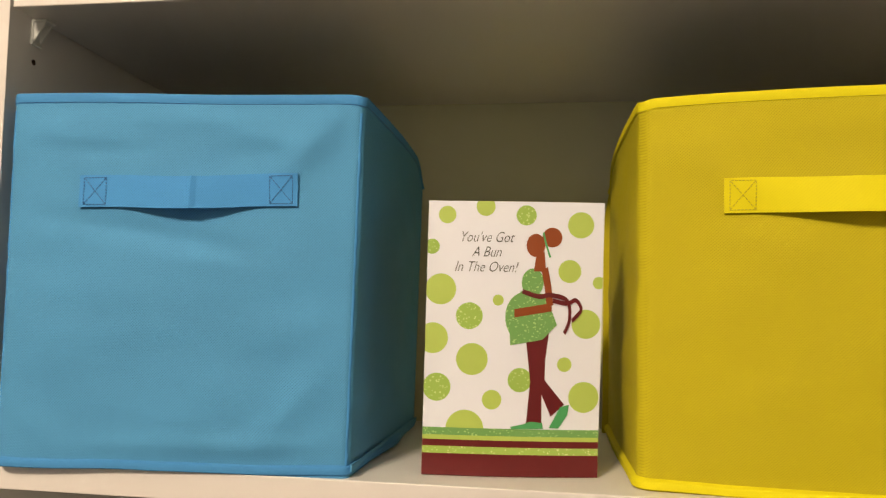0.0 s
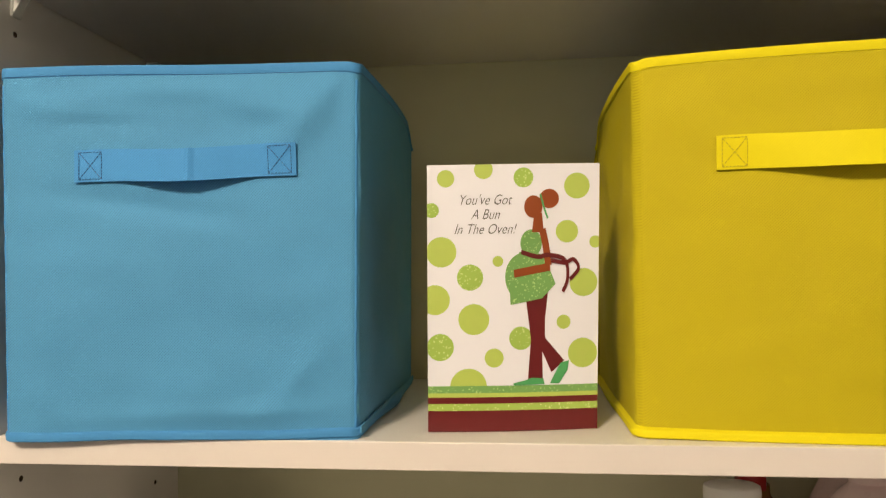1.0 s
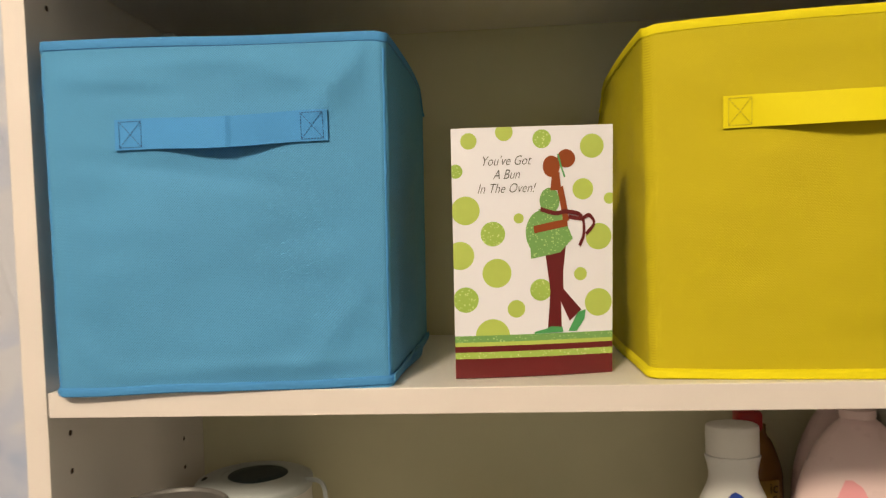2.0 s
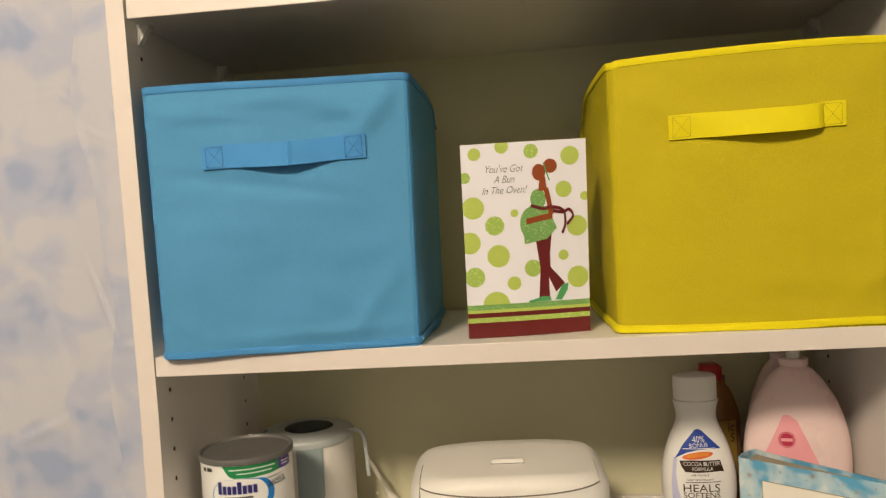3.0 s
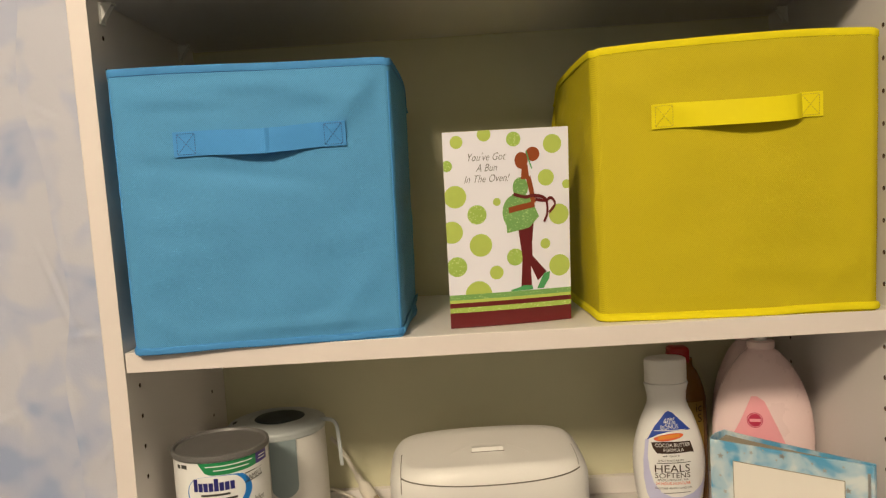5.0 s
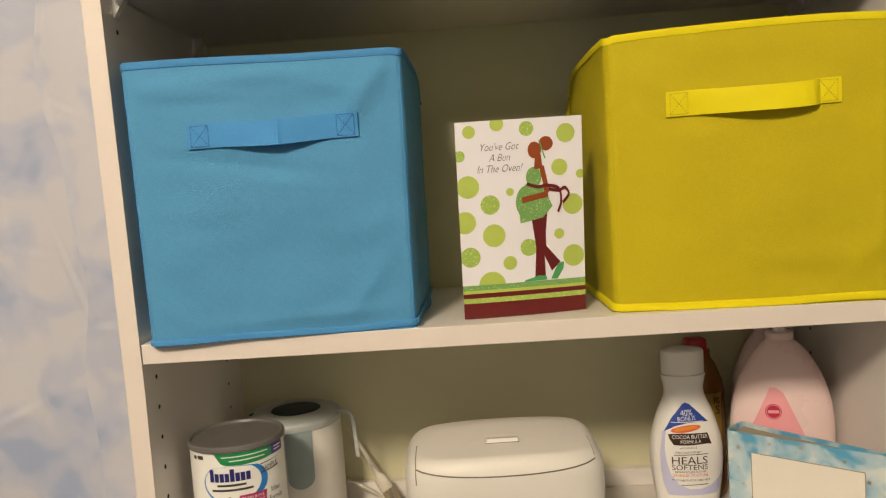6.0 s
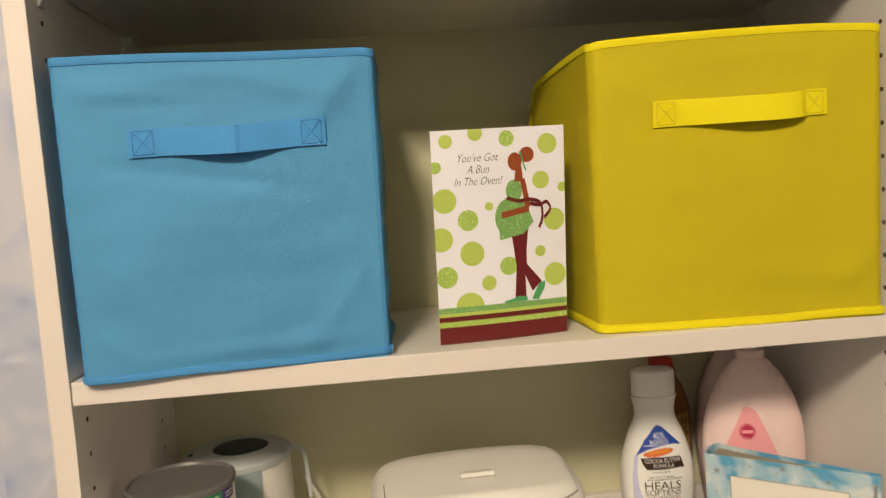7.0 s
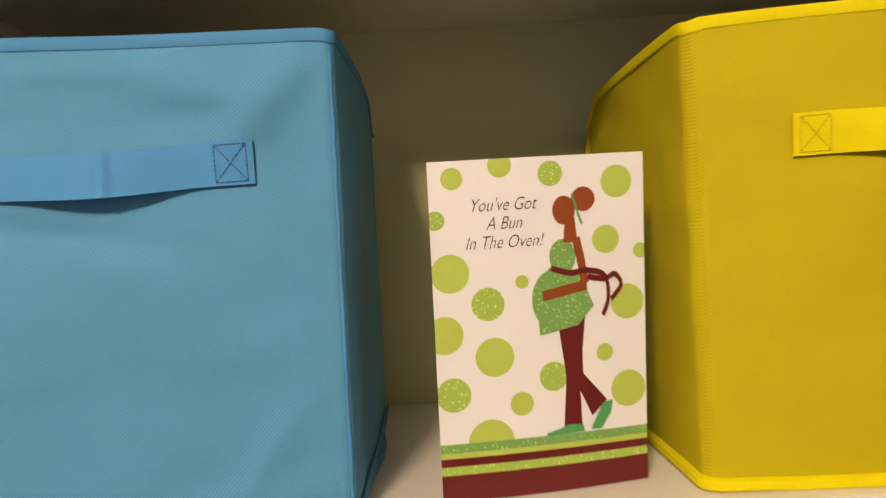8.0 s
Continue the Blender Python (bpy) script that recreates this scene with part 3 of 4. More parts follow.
    part("bottom_binding", sweep([(x + kicked(y) * (x > w / 2 + skew * y) * (y > 0.008), y, max(z, 0.0039) - sag * max(0.0, 1 - y / 0.009) * math.exp(-((x - 0.04) / 0.05) ** 2)) for x, y, z in loop(flare, 0.0045, 0.0035, rims=False)], low, True), hem, b, "bulky bound seam round the bottom")
    for sx, sy, top in ((0.43 * radius, 0.43 * radius, h - 0.002), (w - 0.43 * radius, 0.43 * radius, h - 0.002), (w - 0.002 + skew * d, d - 0.002, h - 0.021), (0.002 + skew * d, d - 0.002, h - 0.021)):
        line = [(sx + 0.0007 * wobble(sx, k * 0.7, seed, 1.3), sy, 0.006 + (top - 0.016) * k / 30) for k in range(31)]
        part("corner_piping", sweep(line, ring(cord, cord, 12), up=Vector((0, 1, 0))), piping, b)
    # strap handle
    (u0, u1), zc, sw = ends, 0.2010, 0.0235

    def strap(u, v):
        x = u0 + (u1 - u0) * u
        t = min(max((u - 0.13) / 0.74, 0), 1)
        hump = (t ** bow_peak[0]) * ((1 - t) ** bow_peak[1]) / ((bow_peak[0] / (bow_peak[0] + bow_peak[1])) ** bow_peak[0] * (bow_peak[1] / (bow_peak[0] + bow_peak[1])) ** bow_peak[1])
        base = front(x / w, (zc + sw * (v - 0.5)) / h)[1]
        y = base - 0.0010 - bow * hump * (1.0 - 0.25 * v) - crease[1] * math.exp(-((u - crease[0]) / 0.012) ** 2) - 0.0022 * max(0, 1 - abs(u - 0.50) / 0.22)
        z = zc + sw * (v - 0.5) - 0.0028 * hump + 0.0012 * (u - 0.5) * 2
        return (x, y, z)
    handle = part("handle", sheet(strap, 128, 8, -0.0014), trim, b, "flat fabric strap handle sewn at both ends")

    def dash_line(bm, a, c, gap=0.0022):
        (ua, va), (ub, vb) = a, c
        n = max(2, int(math.hypot((ub - ua) * (u1 - u0), (vb - va) * sw) / gap))
        for k in range(n):
            p, q = Vector(strap(ua + (ub - ua) * k / n, va + (vb - va) * k / n)), Vector(strap(ua + (ub - ua) * (k + 0.68) / n, va + (vb - va) * (k + 0.68) / n))
            off = Vector((0, -0.0017, 0))
            sweep([p + off, q + off], ring(0.00032, 0.00032, 5), up=Vector((0, 1, 0)), bm=bm)
    for a0, a1 in ((0.022, 0.125), (0.875, 0.978)):
        bm = bmesh.new()
        c = [(a0, 0.08), (a1, 0.08), (a1, 0.92), (a0, 0.92)]
        for k in range(4):
            dash_line(bm, c[k], c[(k + 1) % 4])
        dash_line(bm, c[0], c[2], 0.0026)
        dash_line(bm, c[1], c[3], 0.0026)
        part("stitching", bm, thread, handle, "box of cross stitches", smooth=False)

    # pulled out of square: offsets of the low and high corners, and a lifted corner of the rim
    for piece in b.children:
        if piece.name.startswith("handle"):
            continue
        for v in piece.data.vertices:
            p, q = min(1, max(0, v.co.x / w)), min(1, max(0, v.co.z / h))
            v.co.x += (square[0] * (1 - p) + square[1] * p) * (1 - q) + (square[2] * (1 - p) + square[3] * p) * q
            v.co.z += lift * (1 - p) ** 2 * q
    return b


storage_bin(pose(0.0155, -0.0105, Z_MID, 0, 0, 3.3), M_BLUE, M_BLUE_TRIM, M_BLUE_THREAD,
            "bright blue fabric storage cube with a strap handle on the shelf", 0.2646, 0.2715, 0.250, 3.1, (2.6, 2.4), 0.0098,
            ((0.86, 0.86, 0.85, 0.12, 0.045, 0.0018), (0.50, 0.93, 0.02, 0.30, 0.030, 0.0006), (0.30, 0.845, -0.03, 0.20, 0.022, -0.0007), (0.72, 0.885, -0.18, 0.13, 0.030, 0.0007), (0.30, 0.87, -0.12, 0.25, 0.040, 0.0009), (0.62, 0.82, 0.10, 0.20, 0.04, -0.0008),
             (0.82, 0.15, 0.9, 0.14, 0.04, 0.0011), (0.55, 0.06, 0.05, 0.4, 0.03, 0.0012), (0.42, 0.62, -0.15, 0.3, 0.03, -0.0014), (0.12, 0.10, -0.6, 0.1, 0.04, 0.0008)), -0.0012, 0.058, M_BLUE_RIM, M_BLUE_RIM, M_BLUE_TRIM, (0.54, 0.0016), 0.0035, 0.0062, 0.0017, 0.0045, crest=0.0012, square=(0, -0.0035, -0.0045, 0), lift=0.0022)
storage_bin(pose(0.4775, 0.0195, Z_MID, 0, 0, -4.1), M_YELLOW, M_YELLOW_TRIM, M_YELLOW_THREAD,
            "bright yellow fabric storage cube with a strap handle beside a card", 0.2640, 0.2690, 0.250, 7.7, (1.5, 0.6), 0.013,
            ((0.85, 0.12, 0.8, 0.15, 0.05, 0.0008), (0.2, 0.8, -0.3, 0.25, 0.05, 0.001), (0.6, 0.35, 0.3, 0.35, 0.06, 0.0012)), 0.0, -0.082, M_YELLOW_TRIM, M_YELLOW_TRIM, M_YELLOW, (0.83, 0.0006), radius=0.0095, cord=0.0012, fin=0.006, crest=0.0048, square=(-0.0032, -0.0004, -0.0022, 0.0066), ends=(0.0530, 0.2140))


# ---- greeting card ----
C_BL, C_BR, C_TL, C_TR = Vector((0.3235, 0.0310, Z_MID + 0.0006)), Vector((0.4490, 0.0510, Z_MID + 0.0006)), Vector((0.3260, 0.0225, 1.4482)), Vector((0.4525, 0.0345, 1.4482))


def card_front(u, v, lift=0.0, ends=(0.0550, 0.2190)):
    """v runs down from the top edge."""
    p = (C_TL * (1 - u) + C_TR * u) * (1 - v) + (C_BL * (1 - u) + C_BR * u) * v
    bulge = 0.0035 * math.sin(math.pi * u) * (0.25 + 0.75 * v)
    return p + Vector((0.12, -0.99, 0)) * (bulge + lift)


card = thing("greeting_card", "white folded greeting card with green dots standing on the shelf", "greeting card")
leaf = part("front_leaf", sheet(lambda u, v: card_front(u, v), 40, 40, -0.0004), M_CARD, card)
part("back_leaf", sheet(lambda u, v: (0.3285 + 0.105 * u, 0.0345 + 0.066 * u - 0.004 * v + 0.004 * math.sin(math.pi * u), Z_MID + 0.0006 + 0.197 * v), 12, 12, 0.0004), M_CARD, card)
ASPECT = 0.127 / 0.197


def on_card(level):
    return lambda u, v: card_front(u, v, 0.00012 * level)


FULL = (0.0, 1.0, 0.0, 0.832)
for i, (u, v, r) in enumerate(((0.116, 0.056, 0.05), (0.335, 0.024, 0.054), (0.567, 0.055, 0.057), (0.877, 0.088, 0.074), (0.025, 0.175, 0.043),
                               (0.82, 0.259, 0.065), (0.979, 0.299, 0.035), (0.081, 0.333, 0.088), (0.418, 0.37, 0.031), (0.256, 0.43, 0.076),
                               (0.911, 0.452, 0.082), (0.043, 0.514, 0.087), (0.277, 0.589, 0.09), (0.802, 0.602, 0.041), (0.551, 0.662, 0.068),
                               (0.073, 0.694, 0.079), (0.395, 0.736, 0.055), (0.908, 0.721, 0.087), (0.245, 0.845, 0.107))):
    part("printed_dot", patch(disc(u - 0.008 * (0.1 < u < 0.9), v - 0.004 - 0.011 * v, r, ASPECT, 44, FULL), on_card(1), 0.06), M_GLIT_LIME if i in (2, 4, 9, 14, 15) else M_INK_LIME, leaf,
         "glittering lime dot" if i in (2, 4, 9, 14, 15) else "", smooth=False)


def stripe(v0, v1, material):
    bm = sheet(lambda u, v: card_front(u, v0 + (v1 - v0) * v, 0.00024), 24, 2)
    part("printed_stripe", bm, material, leaf, smooth=False)


for v0, v1, material in ((0.828, 0.855, M_GLIT_GREEN), (0.855, 0.871, M_INK_LIME), (0.871, 0.895, M_INK_MAROON), (0.895, 0.921, M_GLIT_LIME), (0.921, 1.0, M_INK_MAROON)):
    stripe(v0, v1, material)

# the picture in the middle, as plain coloured shapes
for level, outline, material in (
        (4, disc(0.732, 0.136, 0.056, ASPECT), M_INK_BROWN), (4, disc(0.640, 0.166, 0.053, ASPECT, ry=0.066), M_INK_BROWN),
        (4, [(0.645, 0.19), (0.690, 0.19), (0.700, 0.262), (0.632, 0.262)], M_INK_BROWN),
        (3, disc(0.627, 0.303, 0.062, ASPECT, ry=0.080), M_GLIT_GREEN),
        (3, disc(0.580, 0.430, 0.104, ASPECT, ry=0.140), M_GLIT_GREEN),
        (4, [(0.560, 0.335), (0.700, 0.345), (0.770, 0.457), (0.690, 0.512), (0.507, 0.535), (0.500, 0.45)], M_GLIT_GREEN),
        (2, [(0.597, 0.515), (0.727, 0.480), (0.712, 0.57), (0.690, 0.66), (0.696, 0.822), (0.608, 0.820), (0.626, 0.666)], M_INK_MAROON),
        (3, [(0.650, 0.56), (0.708, 0.56), (0.708, 0.66), (0.822, 0.748), (0.747, 0.793), (0.676, 0.690)], M_INK_MAROON),
        (5, [(0.520, 0.833), (0.590, 0.822), (0.630, 0.812), (0.700, 0.816), (0.706, 0.837), (0.525, 0.840)], M_INK_GREEN), (5, [(0.850, 0.748), (0.800, 0.757), (0.768, 0.796), (0.738, 0.834), (0.792, 0.836), (0.842, 0.785)], M_INK_GREEN)):
    part("printed_shape", patch([(u - 0.024, v - 0.005 - 0.009 * v) for u, v in outline], on_card(level), 0.06), material, leaf, smooth=False)
for points, width, material, level in ((((0.690, 0.250), (0.712, 0.32), (0.726, 0.385)), 0.038, M_INK_BROWN, 6), (((0.735, 0.390), (0.63, 0.402), (0.525, 0.415)), 0.030, M_INK_BROWN, 6),
                                      (((0.567, 0.334), (0.662, 0.352), (0.727, 0.346), (0.822, 0.365), (0.838, 0.433), (0.810, 0.484)), 0.017, M_INK_MAROON, 7),
                                      (((0.742, 0.366), (0.822, 0.375), (0.872, 0.363), (0.902, 0.397), (0.852, 0.438)), 0.016, M_INK_MAROON, 7),
                                      (((0.678, 0.118), (0.699, 0.168), (0.721, 0.209)), 0.010, M_INK_GREEN, 6)):
    part("printed_band", ribbon([(u - 0.022, v - 0.006) for u, v in points], width, on_card(level)), material, leaf, smooth=False)
for body, u, v in (("You've Got", 0.332, 0.150), ("A Bun", 0.336, 0.204), ("In The Oven!", 0.332, 0.259)):
    lettering("lettering", body, 0.0108, (0, 0), lambda x, y, u=u, v=v: card_front(u + x / 0.127, v - y / 0.197, 0.0003), M_INK_GREY, leaf, shear=0.38, stretch=0.78, thin=0.00013)


# ---- lower shelf: tin ----
def on_tin(r, z0=0.0):
    """Angle from the front as u (metres round the tin), height above the shelf as v."""
    def place(u, v, lift=0.0003):
        a = u / r
        return Vector(((r + lift) * math.sin(a), -(r + lift) * math.cos(a), v + z0))
    return place


tin = thing("formula_tin", "white printed powder tin with a grey plastic lid", "tin", pose(0.0680, 0.060, Z_LOW, 0, 0, 10))
R_TIN, H_TIN = 0.0490, 0.176
part("body", lathe([(R_TIN - 0.001, 0.0), (R_TIN + 0.0008, 0.001), (R_TIN + 0.0008, 0.003), (R_TIN, 0.005), (R_TIN, H_TIN - 0.0062), (R_TIN - 0.001, H_TIN - 0.0055)], 64), M_LABEL, tin)
part("lid", lathe([(R_TIN + 0.0006, H_TIN - 0.0068), (R_TIN + 0.0018, H_TIN - 0.0064), (R_TIN + 0.0022, H_TIN - 0.003), (R_TIN + 0.0016, H_TIN - 0.0008), (R_TIN + 0.0004, H_TIN), (R_TIN - 0.0012, H_TIN - 0.0006),
                   (R_TIN - 0.0024, H_TIN - 0.0030), (R_TIN - 0.0050, H_TIN - 0.0034), (0.012, H_TIN - 0.0030)], 64), M_TIN, tin, "grey plastic snap-on lid")
tin_side = on_tin(R_TIN, 0.0385)


def tp(u, v, lift):
    """The print below the top band sits close under it."""
    return tin_side(u, v + 0.0065 * min(1.0, max(0.0, (0.118 - v) / 0.010)), lift)


def tin_shape(outline, material, lift=0.0002, name="printed_shape"):
    part(name, patch(outline, lambda u, v: tp(u, v, lift)), material, tin, smooth=False)


tin_shape([(-0.018, 0.1303), (0.044, 0.1303), (0.044, 0.1190), (0.012, 0.1150), (-0.004, 0.1165), (-0.011, 0.1200)], M_LAB_GREEN, 0.0002)
tin_shape([(0.044, 0.1303), (0.064, 0.1303), (0.064, 0.1195), (0.044, 0.1190)], M_LAB_PURPLE, 0.0002)
tin_shape(disc(0.0025, 0.092, 0.0345, 1, 48, ry=0.0225), M_LAB_BLUE, 0.00012)
tin_shape(disc(-0.0005, 0.093, 0.0300, 1, 48, ry=0.0205), M_LABEL, 0.00016)
tin_shape([(-0.033, 0.077), (-0.004, 0.077), (-0.004, 0.050), (-0.034, 0.050)], M_LAB_ORANGE, 0.0006)
tin_shape([(0.004, 0.074), (0.006, 0.079), (0.034, 0.079), (0.033, 0.069), (0.022, 0.058), (0.004, 0.058)], M_LAB_MAGENTA, 0.0007)
tin_shape([(-0.010, 0.076), (-0.004, 0.079), (0.010, 0.065), (0.010, 0.050), (-0.012, 0.050)], M_YELLOW_INK, 0.0008)
# the brand word as a row of plain bars
for k in range(8):
    u = -0.0235 + 0.0053 * k
    tall = 0.0130 if k in (0, 4) else 0.0088
    tin_shape([(u, 0.0945), (u + 0.0043, 0.0945), (u + 0.0043, 0.0945 + tall), (u, 0.0945 + tall)], M_LAB_NAVY, 0.0007, "printed_bar")
for u0, u1, v in ((-0.016, 0.013, 0.0895), (-0.022, 0.020, 0.0845)):
    tin_shape([(u0, v), (u1, v), (u1, v + 0.0022), (u0, v + 0.0022)], M_INK_GREY, 0.0007, "printed_bar")
for u0, u1, v in ((-0.010, 0.039, 0.1258), (-0.002, 0.035, 0.1215), (0.048, 0.060, 0.1258), (0.048, 0.059, 0.1226)):
    tin_shape([(u0, v), (u1, v), (u1, v + 0.0011), (u0, v + 0.0011)], M_LABEL, 0.0005, "printed_bar")
for u0, u1, v in ((-0.046, -0.041, 0.123), (-0.039, -0.031, 0.1235)):
    tin_shape([(u0, v), (u1, v), (u1, v + 0.004), (u0, v + 0.004)], M_INK_GREY, 0.0004, "printed_bar")
lettering("lettering", "BRAIN & EYE", 0.0046, (0.019, 0.0738), lambda u, v: tp(u, v, 0.0009), M_LABEL, tin, stretch=0.9)
lettering("lettering", "DEVELOPMENT", 0.0046, (0.0185, 0.0690), lambda u, v: tp(u, v, 0.0009), M_LABEL, tin, stretch=0.85)
lettering("lettering", "SAMPLE", 0.0078, (0.0410, 0.0995), lambda u, v: tp(u, v, 0.0006), M_INK_GREY, tin, stretch=0.80, turn=0.10)
for a, b in (((0.029, 0.0975), (0.052, 0.0998)), ((0.029, 0.1068), (0.052, 0.1090))):
    part("printed_band", ribbon((a, ((a[0] + b[0]) / 2, (a[1] + b[1]) / 2), b), 0.0009, lambda u, v: tp(u, v, 0.0006)), M_INK_GREY, tin, smooth=False)
lettering("lettering", "Formula", 0.0080, (0.046, 0.0650), lambda u, v: tp(u, v, 0.0006), M_INK_GREY, tin, stretch=0.7)
lettering("lettering", "Infant", 0.0085, (0.046, 0.0740), lambda u, v: tp(u, v, 0.0006), M_INK_GREY, tin, stretch=0.7)


# ---- lower shelf: bottle warmer ----
warmer = thing("bottle_warmer", "white plastic bottle warmer with a grey window behind the tin", "bottle warmer", pose(0.0915, 0.213, Z_LOW, 0, 0, -6))
part("body", lathe(smooth_profile([(0.052, 0.0), (0.057, 0.004), (0.060, 0.03), (0.0605, 0.10), (0.0595, 0.138), (0.0590, 0.144)], 30), 56), M_PLASTIC, warmer)
part("lid", lathe(smooth_profile([(0.0596, 0.1400), (0.0608, 0.1412), (0.0612, 0.1440), (0.0605, 0.1500), (0.0480, 0.1545), (0.0350, 0.1555), (0.0340, 0.1545), (0.010, 0.1545)], 42), 56), M_PLASTIC_COOL, warmer, "milky rounded lid")
bm = lathe([(0.0322, 0.1548), (0.0305, 0.1562), (0.020, 0.1568), (0.004, 0.1569)], 44, 1.0, 0.92)
bmesh.ops.translate(bm, vec=(0.005, -0.001, 0), verts=bm.verts[:])
part("lid_window", bm, M_DARK, warmer, "smoked oval window in the lid")
wp = on_tin(0.0605, 0.02)
win = [(-0.020, 0.1215), (-0.020, 0.064)] + [(-0.004 - 0.016 * math.cos(t), 0.064 - 0.013 * math.sin(t)) for t in (0.4, 0.8, 1.2, 1.57, 1.94, 2.34, 2.74)] + [(0.012, 0.064), (0.012, 0.1215)]
part("water_window", patch([(u + 0.030, v) for u, v in win], lambda u, v: wp(u, v, 0.0012)), M_WINDOW, warmer, "grey-blue water window", smooth=False)
part("tab", box(-0.050, -0.046, -0.022, -0.014, 0.1495, 0.1550, 0.001), M_DARK, warmer, smooth=False)
hook = smooth_profile([(0.050, 0.0, 0.1500), (0.064, 0.0, 0.1510), (0.0730, 0.0, 0.1490), (0.0775, 0.0, 0.1430), (0.0790, 0.0, 0.1320), (0.0805, 0.0, 0.110), (0.0815, 0.0, 0.091)], 36)
part("handle", sweep(hook, [(-0.0022, -0.0008), (0.0022, -0.0008), (0.0025, 0), (0.0022, 0.0008), (-0.0022, 0.0008), (-0.0025, 0)], up=Vector((0, 1, 0))), M_PLASTIC_COOL, warmer, "thin milky hook handle")
part("button", box(0.004, 0.016, -0.064, -0.058, 0.040, 0.050, 0.002), M_DARK, warmer, smooth=False)


# ---- lower shelf: cord and plug ----
plug = thing("power_cord", "white power cord with a two-prong plug lying on the shelf", "power cord")
wire = smooth_profile([(0.148, 0.272, Z_LOW + 0.106), (0.158, 0.269, Z_LOW + 0.095), (0.170, 0.264, Z_LOW + 0.077), (0.177, 0.260, Z_LOW + 0.066), (0.182, 0.257, Z_LOW + 0.057)], 40)
part("cable", sweep(wire, ring(0.0024, 0.0030, 8)), M_CORD, plug)
wire = smooth_profile([(0.146, 0.258, Z_LOW + 0.040), (0.160, 0.259, Z_LOW + 0.034), (0.178, 0.262, Z_LOW + 0.022), (0.195, 0.268, Z_LOW + 0.008), (0.215, 0.272, Z_LOW + 0.0034), (0.236, 0.268, Z_LOW + 0.0034), (0.25, 0.262, Z_LOW + 0.0034)], 60)
part("cable", sweep(wire, ring(0.0030, 0.0024, 8)), M_CORD, plug)
# moulded plug: slim neck, wide body, two flat prongs resting on the shelf
P0, P1 = Vector((0.1815, 0.2575, Z_LOW + 0.058)), Vector((0.2010, 0.2500, Z_LOW + 0.0275))
axis = (P1 - P0).normalized()
flat = axis.cross(Vector((0, 1, 0.25))).normalized()
deep = axis.cross(flat).normalized()
bm = bmesh.new()
rings = []
for t, wide, thick in ((0.0, 0.0034, 0.0032), (0.30, 0.0042, 0.0040), (0.45, 0.0078, 0.0056), (0.55, 0.0094, 0.0064), (0.96, 0.0100, 0.0068), (1.0, 0.0092, 0.0062)):
    rings.append([bm.verts.new(P0 + (P1 - P0) * t + flat * (c * wide) + deep * (q * thick)) for c, q in ring(1.0, 1.0, 16)])
for r, q in zip(rings, rings[1:]):
    for k in range(16):
        bm.faces.new((r[k], r[(k + 1) % 16], q[(k + 1) % 16], q[k]))
bm.faces.new(rings[0])
bm.faces.new(rings[-1])
part("plug_body", bm, M_CORD, plug)
for off in (-0.0062, 0.0062):
    a = P1 + flat * off - axis * 0.002
    part("prong", sweep([a, a + axis * 0.0200], [(-0.0009, -0.0032), (0.0009, -0.0032), (0.0009, 0.0032), (-0.0009, 0.0032)], up=flat), M_BRASS, plug, "flat metal prong", smooth=False)
for k in range(5):
    p = P0 + (P1 - P0) * (0.02 + 0.055 * k)
    part("strain_rib", sweep([p, p + axis * 0.0011], ring(0.0044 + 0.0002 * k, 0.0042 + 0.0002 * k, 12), up=deep), M_CORD, plug)


# ---- lower shelf: wipes tub ----
tub = thing("wipes_tub", "white plastic baby wipes tub with a domed hinged lid", "wipes tub", pose(0.3535, 0.102, Z_LOW, 0, 0, 2.0))
TW, TD = 0.1085, 0.074


def tub_top(x, y):
    """Height of the domed lid over the plan."""
    c = 1 - 0.30 * (abs(x) / TW) ** 2.6
    return 0.1215 + 0.027 * c * (0.72 + 0.28 * min(1, (y + TD) / 0.10)) - 0.010 * max(0, (y - 0.03) / 0.044) ** 2


def tub_shell(u, v):
    """u round the plan, v from the floor of the tub over the shoulder to the middle of the lid."""
    a = 2 * math.pi * u
    c, s = math.cos(a), math.sin(a)
    q = (abs(c) ** 4.2 + abs(s) ** 4.2) ** (-1 / 4.2)
    if v < 0.5:
        t = v / 0.5
        k = 0.93 + 0.07 * min(1, t * 1.3)
        x, y = TW * c * q * k, TD * s * q * k
        return (x, y, 0.001 + t * (tub_top(x, y) - 0.024))
    t = (v - 0.5) / 0.5
    bend = min(1, t / 0.35) * math.pi / 2
    k = 1 - 0.17 * (1 - math.cos(bend)) if t < 0.35 else 0.83 * (1 - (t - 0.35) / 0.65)
    x, y = TW * c * q * k, TD * s * q * k
    return (x, y, tub_top(x, y) - 0.023 * (1 - math.sin(bend)))


bm = sheet(tub_shell, 96, 64)
bmesh.ops.remove_doubles(bm, verts=bm.verts[:], dist=0.00005)
part("shell", bm, M_PLASTIC, tub)


def tub_line(x, v, out=0.0004):
    lo, hi = 0.53, 0.97
    for _ in range(30):
        mid = (lo + hi) / 2
        if tub_shell(mid, v)[0] < x:
            lo = mid
        else:
            hi = mid
    p = Vector(tub_shell(mid, v))
    return p + Vector((0, -0.7, 0.7)) * out


